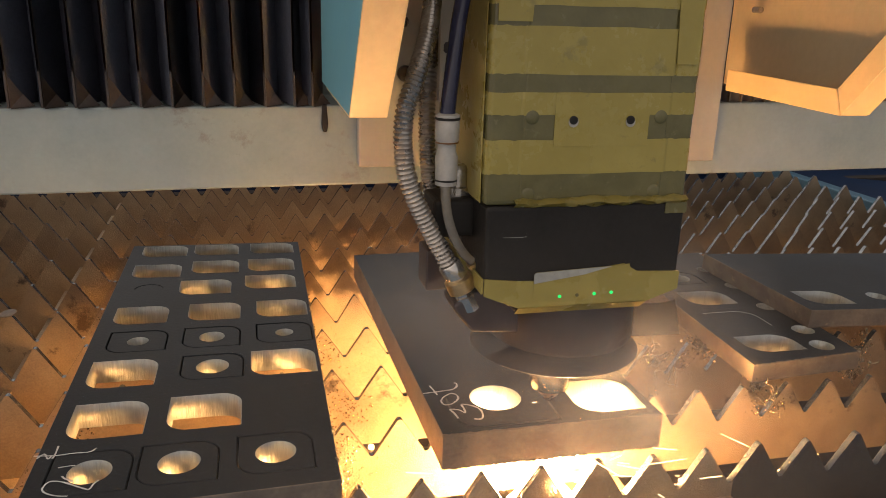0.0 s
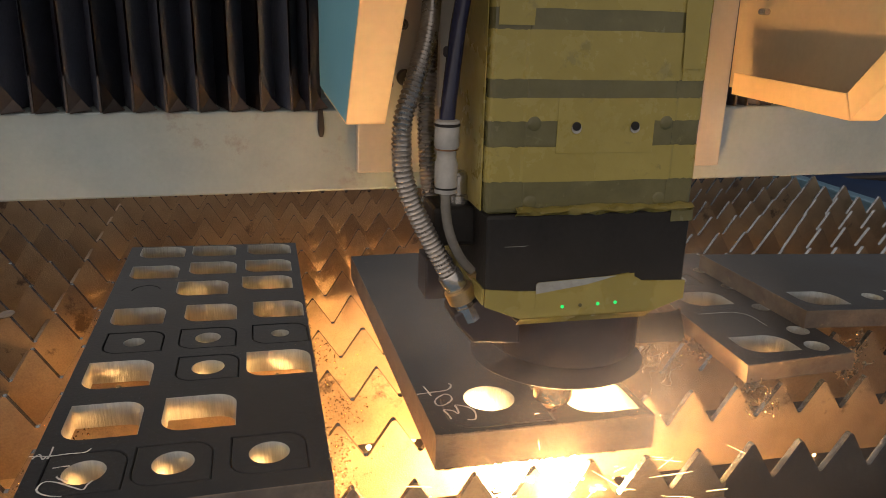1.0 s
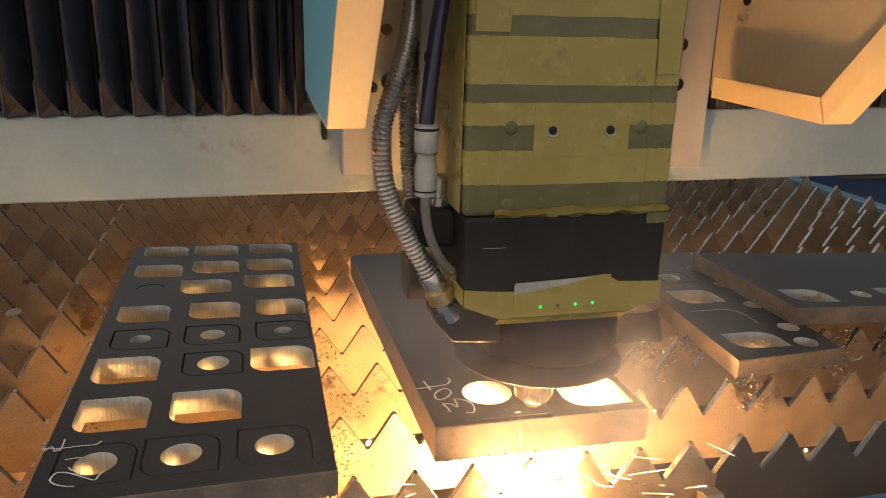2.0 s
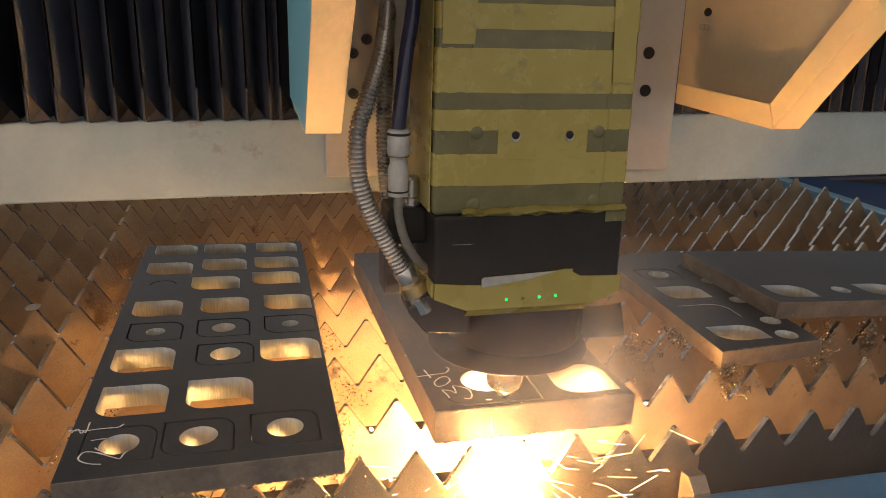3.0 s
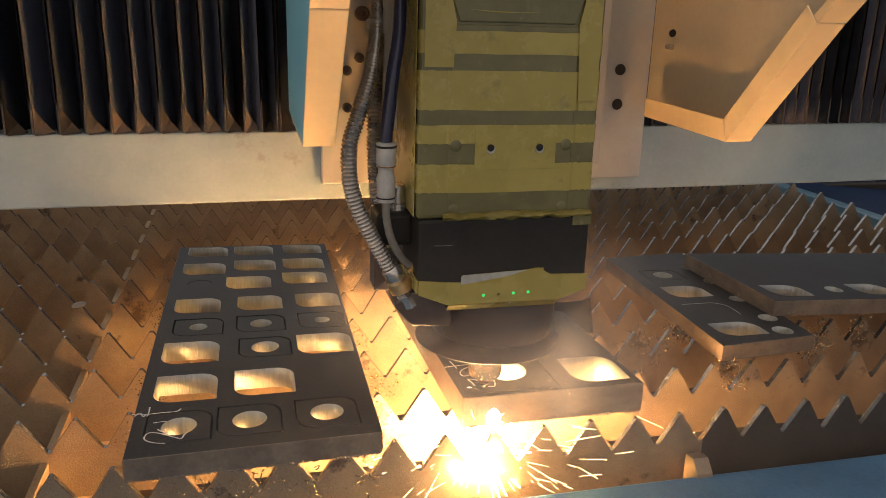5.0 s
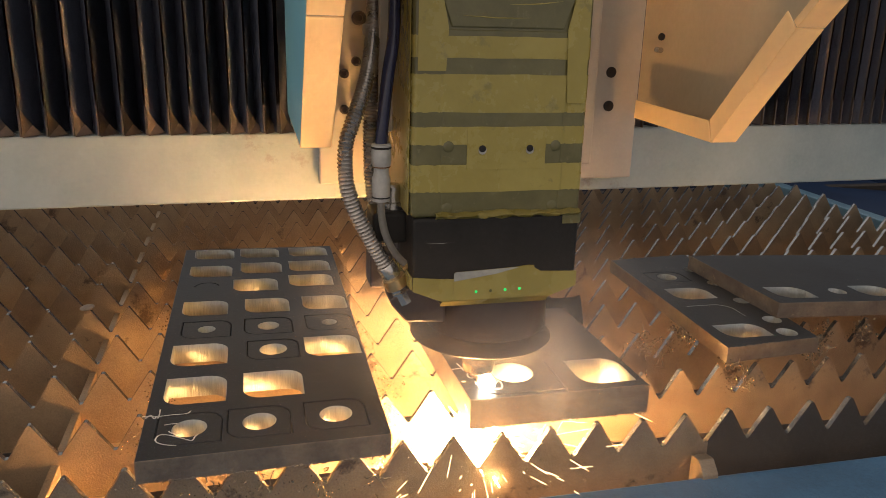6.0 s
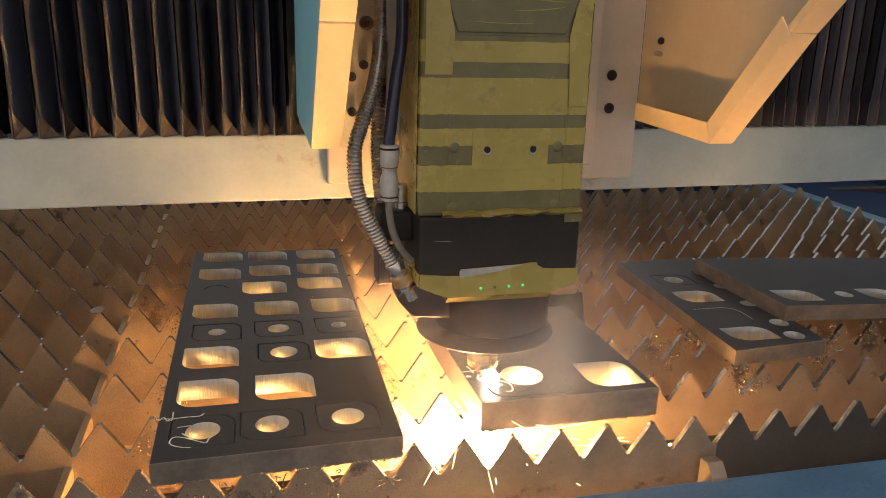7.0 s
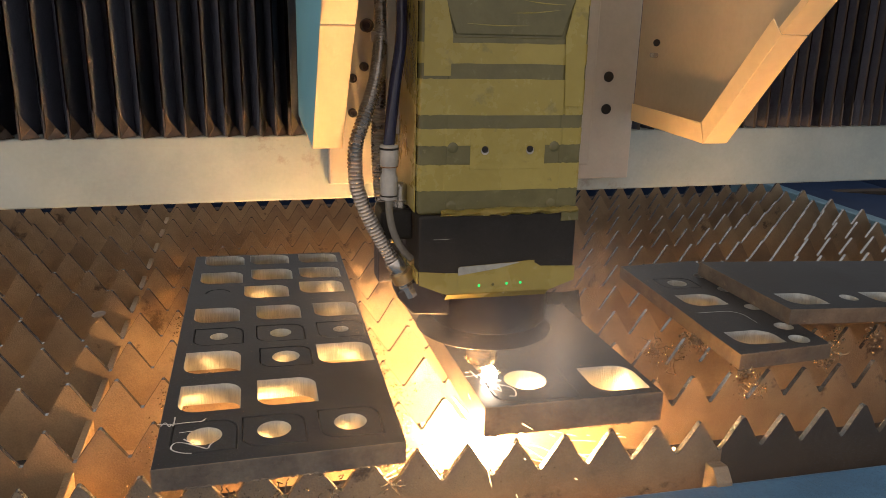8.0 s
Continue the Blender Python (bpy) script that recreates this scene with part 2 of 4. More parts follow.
def slat_mesh(seed, x0=-28, x1=18):
    """A saw-toothed bar from tooth x0 to tooth x1; flat tips, rounded notches, uneven wear."""
    rnd = random.Random(seed)
    top = [((x0 - 0.5) * PITCH + 0.0066, -TOOTH + 0.0032)]
    for k in range(x0, x1):
        c = k * PITCH + 0.003 + rnd.uniform(-0.0008, 0.0008)
        w = rnd.uniform(0.0012, 0.0024)
        dz = -abs(rnd.gauss(0, 0.0012))
        top += [(c - w, dz - 0.0006), (c - w * 0.4, dz), (c + w * 0.4, dz), (c + w, dz - 0.0006)]
        v = c + PITCH / 2
        top += [(v - 0.0034, -TOOTH + 0.0032), (v - 0.0016, -TOOTH + 0.0004), (v + 0.0016, -TOOTH + 0.0004), (v + 0.0034, -TOOTH + 0.0032)]
    bm = bmesh.new()
    low = -0.088
    f = [[bm.verts.new((x, y, z)) for x, z in top] for y in (-THICK / 2, THICK / 2)]
    g = [[bm.verts.new((x, y, low)) for x, z in top] for y in (-THICK / 2, THICK / 2)]
    n = len(top)
    for i in range(n - 1):
        bm.faces.new((f[0][i], f[0][i + 1], g[0][i + 1], g[0][i]))
        bm.faces.new((f[1][i + 1], f[1][i], g[1][i], g[1][i + 1]))
        e = bm.faces.new((f[0][i], f[1][i], f[1][i + 1], f[0][i + 1]))
        e.material_index = 1
        bm.faces.new((g[0][i], g[0][i + 1], g[1][i + 1], g[1][i]))
    for i in (0, n - 1):
        bm.faces.new((f[0][i], g[0][i], g[1][i], f[1][i]))
    return bm


def build_slats():
    # the front row is butted from two lengths; the right one is much darker
    end = mesh_ob("slat", slat_mesh(20, 0, 18), [BLACKSLAT, SLATEDGE])
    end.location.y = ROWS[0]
    tagged(end, "black saw-toothed steel slat with worn edges", "slat", "slats of the cutting bed")
    for i, y in enumerate(ROWS):
        ob = mesh_ob("slat", slat_mesh(i, -28, 18 if i else 0), [SLAT, SLATEDGE])
        ob.location.y = y
        tagged(ob, "rust-brown saw-toothed steel support slat with worn bright edges", "slat", "slats of the cutting bed")


def build_bed():
    bm = box(-1.9, 1.9, -0.118, 1.35, -0.32, -0.30)
    ob = mesh_ob("floor", bm, DARK)
    tagged(ob, "sooty steel bottom of the cutting bed", "floor", kind="structure")
    # cross bars that carry the slats
    for x in (-0.685, -0.083):
        bm = box(x - 0.004, x + 0.004, -0.094, 1.05, -0.30, -0.046 if x < -0.3 else -0.085, 0.001)
        ob = mesh_ob("cross_bar", bm, SLAT)
        tagged(ob, "brown flat steel bar crossing under the slats", "bar", "cross bars of the bed")
    # front frame
    fr = thing("bed_frame", "blue painted steel frame round the cutting bed", "machine frame")
    part("front_beam", box(-1.7, 1.7, -0.62, -0.128, -0.30, -0.060, 0.004), BLUE, fr)
    part("front_wall", box(-1.7, 1.7, -0.1275, -0.119, -0.60, -0.068, 0.001), DARK, fr)
    part("side_rail", box(0.889, 0.925, -0.1, 1.30, -0.14, -0.026, 0.003), RAIL, fr, "grey-blue side rail of the bed")
    part("side_panel", prism([(0.9255, -0.034), (1.40, -0.075), (1.40, -0.6), (0.9255, -0.6)], "y", -0.1, 1.40, 0.003), DEEPBLUE, fr, "dark blue side panel")
    part("left_rail", box(-1.50, -1.44, -0.1, 1.30, -0.14, 0.004, 0.004), RAIL, fr)
    part("back_wall", box(-1.7, 1.7, 1.12, 1.15, -0.60, -0.05, 0.002), DARK, fr, "sooty back wall of the bed")
    br = prism([(-0.136, -0.078), (-0.108, -0.078), (-0.108, -0.046), (-0.122, -0.044), (-0.134, -0.056)], "x", -0.040, -0.022, 0.001)
    part("end_lug", br, SLAT, fr, "small bevelled steel lug")
    # added behind the gantry, out of view: keeps low hall light off the plates
    wb = mesh_ob("blocking_wall", box(-2.2, 2.2, 1.45, 1.50, -0.9, 0.36, 0.002), DEEPBLUE)
    tagged(wb, "unseen dark blue wall added to block light from behind", "wall", kind="structure")
    gr = mesh_ob("ground", box(-9, 9, -9, 9, -0.95, -0.90), CONCRETE)
    tagged(gr, "grey concrete workshop floor", "floor", kind="structure")


# ---- plates ----
def circle(cx, cy, r, n=36):
    return [(cx + r * math.cos(2 * math.pi * i / n), cy + r * math.sin(2 * math.pi * i / n)) for i in range(n)]


def leaf(x0, x1, y0, y1, r, n=9, grow=0.0):
    """A square with two round corners (upper right, lower left) and two sharp ones."""
    x0, x1, y0, y1 = x0 - grow, x1 + grow, y0 - grow, y1 + grow
    r += grow
    out = [(x0, y1), ]
    out += [(x1 - r + r * math.sin(a), y1 - r + r * math.cos(a)) for a in [math.pi / 2 * i / n for i in range(n + 1)]]
    out += [(x1, y0)]
    out += [(x0 + r - r * math.sin(a), y0 + r - r * math.cos(a)) for a in [math.pi / 2 * i / n for i in range(n + 1)]]
    return out


def plate(name, outer, inner, z0, z1, label, place=None, loose=(), kerfs=()):
    """A plate with openings, and the parts still lying in it."""
    ob = tagged(plate_mesh(name, outer, inner, z0, z1, place, 1, [e for e, _ in loose] + list(kerfs)), label, "steel plate", "cut steel plates")
    for edge, hole in loose:
        piece = plate_mesh("cut_part", edge, [hole], z0 + 0.0002, z1 - 0.0003, place, 0)
        piece.parent = ob
    return ob


def near(c, edges):
    """Distance from a point to the nearest of some edges."""
    d = 9.0
    for a, b in edges:
        s = max(0, min(1, (c - a).dot(b - a) / max((b - a).length_squared, 1e-12)))
        d = min(d, (c - a.lerp(b, s)).length)
    return d


def plate_mesh(name, outer, inner, z0, z1, place=None, rim=1, kerfs=()):
    """A flat mesh; the walls of its openings and its outer edge have their own surface."""
    cu = bpy.data.curves.new("outline", "CURVE")
    cu.dimensions, cu.fill_mode = "2D", "BOTH"
    cu.extrude = (z1 - z0) / 2 - 0.0005
    cu.bevel_depth, cu.bevel_resolution = 0.0005, 0
    cu.offset = -0.0005
    fn = place or (lambda p: p)
    for poly in [outer] + inner:
        sp = cu.splines.new("POLY")
        sp.points.add(len(poly) - 1)
        for q, p in zip(sp.points, poly):
            q.co = (*fn(p), 0, 1)
        sp.use_cyclic_u = True
    tmp = bpy.data.objects.new("tmp", cu)
    scene.collection.objects.link(tmp)
    me = bpy.data.meshes.new_from_object(tmp.evaluated_get(bpy.context.evaluated_depsgraph_get()))
    bpy.data.objects.remove(tmp)
    bpy.data.curves.remove(cu)
    me.name = name
    weld = bmesh.new()
    weld.from_mesh(me)
    bmesh.ops.remove_doubles(weld, verts=weld.verts, dist=1e-5)
    bmesh.ops.recalc_face_normals(weld, faces=weld.faces)
    weld.to_mesh(me)
    weld.free()
    me.materials.clear()
    for m in (SCALE, EDGE, CUTWALL):
        me.materials.append(m)
    oc = [Vector(fn(p)) for p in outer]
    cuts = []
    for k in kerfs:
        q = [Vector(fn(p)) for p in k]
        cuts += list(zip(q, q[1:] + q[:1]))
    for v in me.vertices:
        v.co.z += (z0 + z1) / 2
    for p in me.polygons:
        p.use_smooth = False
        if abs(p.normal.z) > 0.85:
            p.material_index = 0
            continue
        c = p.center.xy
        if near(c, cuts) < 0.0022:
            p.material_index = 0
            continue
        p.material_index = rim if near(c, list(zip(oc, oc[1:] + oc[:1]))) < 0.003 else 2
        p.use_smooth = p.material_index == 2 and abs(p.normal.z) < 0.2
    return new(name, me)


def quad_map(q, w, h):
    q = [Vector(p) for p in q]

    def fn(p):
        a, b = p[0] / w, p[1] / h
        return tuple((1 - a) * (1 - b) * q[0] + a * (1 - b) * q[1] + a * b * q[2] + (1 - a) * b * q[3])
    return fn


def outlined(x0, w, v0, v1, r, hole, loose):
    """The kerf of a part cut all round; the part itself, with its round hole, goes to the list of loose parts."""
    k = 0.0007
    loose.append((leaf(x0, x0 + w, v0, v1, r, grow=-k), circle(x0 + w / 2, (v0 + v1) / 2, hole)))
    return [leaf(x0, x0 + w, v0, v1, r, grow=k)]


def burr(parent, a, b, z, seed, n=110):
    """Beads of dross along an edge, from a to b."""
    rnd = random.Random(seed)
    bm = bmesh.new()
    a, b = Vector((*a, z)), Vector((*b, z))
    for i in range(n):
        p = a.lerp(b, rnd.random()) + Vector((0, -0.0002, rnd.gauss(0, 0.0003)))
        r = rnd.uniform(0.0004, 0.0013)
        o = bmesh.ops.create_icosphere(bm, subdivisions=1, radius=r, matrix=Matrix.Translation(p))
        for v in o["verts"]:
            v.co.x += (v.co.x - p.x) * rnd.uniform(0, 1.5)
            v.co += Vector((rnd.uniform(-1, 1), rnd.uniform(-1, 1), rnd.uniform(-1, 1))) * r * 0.35
    tagged(part("edge_burr", bm, EDGE, parent, "rough dross beads along the edge"), kind="stuff")


LEFT_MAP = quad_map([(-0.590, -0.129), (-0.366, -0.123), (-0.361, 0.493), (-0.588, 0.502)], 0.2265, 0.622)


def build_left_plate():
    holes, loose = [], []
    for u in (0.0130, 0.0770, 0.1500):
        holes += outlined(u, 0.0590, 0.0215, 0.0780, 0.019, 0.0155, loose)
    for u in (0.0135, 0.0915):
        holes.append(leaf(u, u + 0.0605, 0.0980, 0.1565, 0.019))
    holes.append(leaf(0.0125, 0.0730, 0.186, 0.2425, 0.019))
    holes += outlined(0.095, 0.058, 0.1890, 0.2420, 0.017, 0.0150, loose)
    holes.append(leaf(0.1605, 0.2225, 0.187, 0.2425, 0.019))
    for u, r in ((0.0180, 0.0100), (0.0915, 0.0125), (0.1660, 0.0090)):
        holes += outlined(u, 0.0575, 0.2620, 0.3130, 0.017, r, loose)
    for u in (0.0140, 0.0920, 0.1665):
        holes.append(leaf(u, u + 0.0560, 0.3340, 0.3840, 0.017))
    holes.append(leaf(0.0757, 0.1360, 0.4175, 0.4670, 0.017))
    holes.append(leaf(0.1530, 0.2140, 0.4280, 0.4770, 0.017))
    for u, v in ((0.0134, 0.485), (0.0853, 0.494), (0.1563, 0.495)):
        holes.append(leaf(u, u + 0.0590, v, v + 0.0495, 0.017))
    for u in (0.0155, 0.0840, 0.1590):
        holes.append(leaf(u, u + 0.0585, 0.5710, 0.6165, 0.016))
    arc = [(0.040 + 0.017 * math.cos(a), 0.442 + 0.017 * math.sin(a)) for a in [0.2 + 2.9 * i / 14 for i in range(15)]]
    arc += [(0.040 + 0.0158 * math.cos(a), 0.442 + 0.0158 * math.sin(a)) for a in [3.1 - 2.9 * i / 14 for i in range(15)]]
    holes.append(arc)
    ob = plate("steel_plate", [(0, 0), (0.2265, 0), (0.2265, 0.622), (0, 0.622)], holes, 0.0, 0.0225,
          "dark blue-black steel plate full of cut leaf-shaped openings", LEFT_MAP, loose, [arc])
    burr(ob, LEFT_MAP((0, 0)), LEFT_MAP((0.2265, 0)), 0.0008, 1, 90)
    burr(ob, LEFT_MAP((0.2265, 0)), LEFT_MAP((0.2265, 0.40)), 0.0220, 2, 70)


CENTRE_MAP = quad_map([(-0.2815, -0.0915), (-0.0885, -0.0915), (-0.1015, 0.392), (-0.2925, 0.387)], 0.193, 0.480)


def build_centre_plate():
    k = 0.0008
    x0, x1, y0, y1, r = -0.2650, -0.1775, -0.0835, -0.0150, 0.020
    # the open kerf round the part that is being cut, walked from its start on the right side
    arc = [(x0 + r - r * math.sin(a), y0 + r - r * math.cos(a)) for a in [math.pi / 2 * i / 8 for i in range(9)]]
    line = [Vector(p) for p in [(x1, y1), (x1, y0)] + arc + [(x0, -0.030)]]
    lo, hi = [], []
    for i, p in enumerate(line):
        d = (line[min(i + 1, len(line) - 1)] - line[max(i - 1, 0)]).normalized()
        nrm = Vector((-d.y, d.x))
        lo.append(tuple(p + nrm * k))
        hi.append(tuple(p - nrm * k))
    kerf = lo + hi[::-1]
    inner = [kerf, circle(-0.2215, -0.0370, 0.0222), leaf(-0.1560, -0.0975, -0.0780, -0.0205, 0.021)]
    corners = [CENTRE_MAP((0, 0)), CENTRE_MAP((0.193, 0)), CENTRE_MAP((0.193, 0.48)), CENTRE_MAP((0, 0.48))]
    ob = plate("steel_plate", corners, inner, 0.0, 0.032,
          "thick dark steel plate being cut, with a chalk mark", kerfs=[kerf])
    burr(ob, corners[0], corners[1], 0.0317, 3, 260)
    burr(ob, corners[0], corners[1], 0.0006, 4, 90)


def build_right_plates():
    loose = []
    inner = [leaf(0.086, 0.147, 0.030, 0.072, 0.022), circle(0.170, 0.036, 0.0125), circle(0.178, 0.078, 0.0120),
             leaf(0.090, 0.150, 0.096, 0.142, 0.022), circle(0.180, 0.150, 0.011),
             leaf(0.094, 0.152, 0.166, 0.212, 0.022), circle(0.184, 0.225, 0.011),
             circle(0.182, 0.291, 0.011)]
    inner += outlined(0.098, 0.056, 0.240, 0.286, 0.02, 0.014, loose)
    ob = plate("steel_plate", [(0.066, 0.004), (0.2005, 0.014), (0.214, 0.366), (0.077, 0.356)], inner, 0.0, 0.0200,
          "brown-edged steel plate offcut with leaf-shaped openings", None, loose)
    sunk = plate_mesh("cut_part", leaf(0.090, 0.150, 0.096, 0.142, 0.022, grow=0.0002), [], 0.0002, 0.0197, None, 0)
    sunk.parent = ob
    burr(ob, (0.066, 0.004), (0.2005, 0.014), 0.0196, 5, 170)
    # the second one leans on the first: its left edge lies 20 mm up, its right end on the slats
    inner = [leaf(0.019, 0.076, 0.018, 0.062, 0.022), circle(0.126, 0.041, 0.012), leaf(0.160, 0.216, 0.018, 0.062, 0.022), leaf(0.260, 0.316, 0.018, 0.062, 0.022)]
    ob = plate("steel_plate", [(0, 0), (0.41, 0), (0.408, 0.214), (-0.004, 0.214)], inner, 0.0, 0.0215,
               "dark steel plate offcut leaning on another plate")
    ob.matrix_basis = pose(0.186, 0.080, 0.0205, 0, 2.75, 1.0)


# ---- gantry ----
TILT = -0.43


def build_gantry():
    g = thing("gantry_beam", "grey-white painted gantry beam spanning the cutting bed", "gantry beam")
    bm = prism([(0.165, 0.1954), (0.40, 0.1954), (0.40, 0.62), (0.245, 0.62), (0.245, 0.2709), (0.165, 0.2709)], "x", -1.6, 1.5, 0.002)
    body = part("beam_body", bm, BEAM, g)
    # oil slot in the beam's face
    part("oil_slot", prism([(-0.3542, 0.2725), (-0.3500, 0.2725), (-0.3490, 0.254), (-0.3503, 0.2470), (-0.3537, 0.2470), (-0.3550, 0.254)],
                           "y", 0.160, 0.167, 0.001), BLACK, body, "oily black slot")
    part("top_rail", box(-1.6, 1.5, 0.236, 0.2445, 0.50, 0.53, 0.002), STEEL, g)
    return g


def fold_mesh(width, gusset=True):
    """One fold of the bellows: two slanted faces that meet in a sewn edge towards the front, with a gusset at the foot."""
    bm = bmesh.new()
    z0, z1, w, t = 0.2722, 0.62, width / 2, 0.0014
    out, back = 0.1535, 0.200 if gusset else 0.176
    rows = []
    for z, o in ((z0, out), (z0 + 0.03, out + 0.001), (z0 + 0.10, out + 0.001), (z1, out + 0.001)):
        rows.append([bm.verts.new(p) for p in ((-w, back, z), (-t, o + 0.003, z), (-t * 0.6, o, z), (t * 0.6, o, z), (t, o + 0.003, z), (w, back, z))])
    for a, b in zip(rows, rows[1:]):
        for i in range(5):
            f = bm.faces.new((a[i], a[i + 1], b[i + 1], b[i]))
            f.material_index = 1 if 0 < i < 4 else 0
    # gusset folded out at the foot
    if gusset:
        foot = [bm.verts.new(p) for p in ((t, out + 0.0005, z0), (w * 1.25, out + 0.014, z0 + 0.001), (w * 0.7, out + 0.014, z0 + 0.010), (t, out + 0.004, z0 + 0.026))]
        bm.faces.new(foot).material_index = 1
        low = [bm.verts.new(p) for p in ((t, out + 0.002, z0 - 0.0012), (w * 1.3, out + 0.015, z0 - 0.0002), (w * 1.3, out + 0.016, z0 + 0.001), (t, out + 0.003, z0))]
        bm.faces.new(low).material_index = 1
    bmesh.ops.solidify(bm, geom=bm.faces[:], thickness=0.0005)
    return bm


FOLDS = {}


def build_bellows(side):
    b = thing("bellows", "black pleated cloth bellows with brownish fold edges", "bellows", "bellows of the gantry")
    first = part("fold", fold_mesh(0.0262) if side < 0 else fold_mesh(0.0165, False), [CLOTH, HEM], b)
    folds = [first]
    for i in range(1, 30 if side < 0 else 48):
        o = new("fold", first.data)
        o.parent = b
        folds.append(o)
    FOLDS[side] = (b, folds)
    return b


# ---- carriage with its covers ----
def cover(parent, x, inward, short=False):
    """A side cover: a sheet in the plane of y and z, with a flange folded inwards along its lower and front edges and a lip along the flange."""
    edge = [(0.150, 0.290), (-0.050, 0.287), (-0.148, 0.393), (-0.340, 0.575)]
    poly = edge + [(-0.340, 0.70), (0.150, 0.70)]
    if short:
        # this sheet stops at an upright lip; the sloping arm runs on beyond it
        poly = edge[:3] + [(-0.150, 0.412), (-0.150, 0.70), (0.150, 0.70)]
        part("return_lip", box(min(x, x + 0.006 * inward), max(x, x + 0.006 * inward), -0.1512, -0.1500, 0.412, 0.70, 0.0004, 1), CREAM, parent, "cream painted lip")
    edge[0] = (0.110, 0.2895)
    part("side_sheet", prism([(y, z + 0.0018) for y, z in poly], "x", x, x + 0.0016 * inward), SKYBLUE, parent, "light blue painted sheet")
    part("inner_sheet", prism([(y, z + 0.0022) for y, z in poly], "x", x + 0.0018 * inward, x + 0.0026 * inward), INNERSHADE, parent, "cream painted inside in a darker, shaded tone")
    w = 0.0255 * inward
    e = [Vector(p) for p in edge]
    ins = []
    for i, p in enumerate(e):
        d0, d1 = (e[i] - e[i - 1]).normalized() if i else None, (e[i + 1] - e[i]).normalized() if i < 3 else None
        d0, d1 = d0 or d1, d1 or d0
        n0, n1 = Vector((d0.y, -d0.x)), Vector((d1.y, -d1.x))
        m = (n0 + n1).normalized()
        ins.append(m / max(0.4, m.dot(n0)))
    for i in range(3):
        a, b = e[i], e[i + 1]
        d = (b - a).normalized() * 0.0006
        q = [a + d, b - d, b - d + ins[i + 1] * 0.0016, a + d + ins[i] * 0.0016]
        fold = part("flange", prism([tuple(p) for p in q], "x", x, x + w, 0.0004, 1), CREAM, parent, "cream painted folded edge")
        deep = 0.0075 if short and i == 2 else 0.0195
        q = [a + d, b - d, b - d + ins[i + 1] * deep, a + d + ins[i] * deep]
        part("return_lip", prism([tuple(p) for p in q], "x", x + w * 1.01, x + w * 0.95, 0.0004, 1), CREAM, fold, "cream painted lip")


def build_carriage():
    c = thing("carriage", "grey carriage plate with blue and cream side covers", "carriage")
    bm = box(-0.144, 0.2275, 0.153, 0.1645, 0.212, 0.66, 0.0015)
    face = part("carriage_plate", bm, PLATEPAINT, c)
    part("inner_step", box(-0.084, 0.160, 0.120, 0.1525, 0.235, 0.66, 0.002), PLATEPAINT, c)
    cover(c, -0.177, 1)
    cover(c, 0.2285, -1, True)
    part("left_end_sheet", box(-0.1765, -0.145, 0.1535, 0.158, 0.300, 0.66, 0.001), PLATEPAINT, c)
    for x, z in ((0.191, 0.336), (0.191, 0.2975), (0.191, 0.43)):
        part("bolt_hole", lathe([(0.0062, 0), (0.0062, 0.0012), (0.0045, 0.0016)], 22, (x, 0.1531, z), pose(0, 0, 0, 90)), BLACK, face, "black bolt hole")
    for x, z, r in ((-0.101, 0.299, 0.0075), (-0.101, 0.389, 0.0075), (-0.117, 0.332, 0.005), (-0.117, 0.294, 0.005), (-0.104, 0.345, 0.005)):
        bm = lathe([(r, 0), (r, 0.006), (r * 0.85, 0.0075), (r * 0.5, 0.0075), (r * 0.48, 0.004)], 20, (x, 0.153, z), pose(0, 0, 0, 90))
        part("bolt", bm, ANOD, face, "black socket-head bolt", True)
    part("sheet_hook", lathe([(0.003, 0), (0.003, 0.010)], 12, (0.2215, 0.108, 0.364), pose(0, 0, 0, 90)), STEEL, c)
    part("sheet_hole", lathe([(0.004, 0), (0.004, 0.001)], 16, (0.2215, 0.100, 0.378), pose(0, 0, 0, 90)), BLACK, c)
    return c


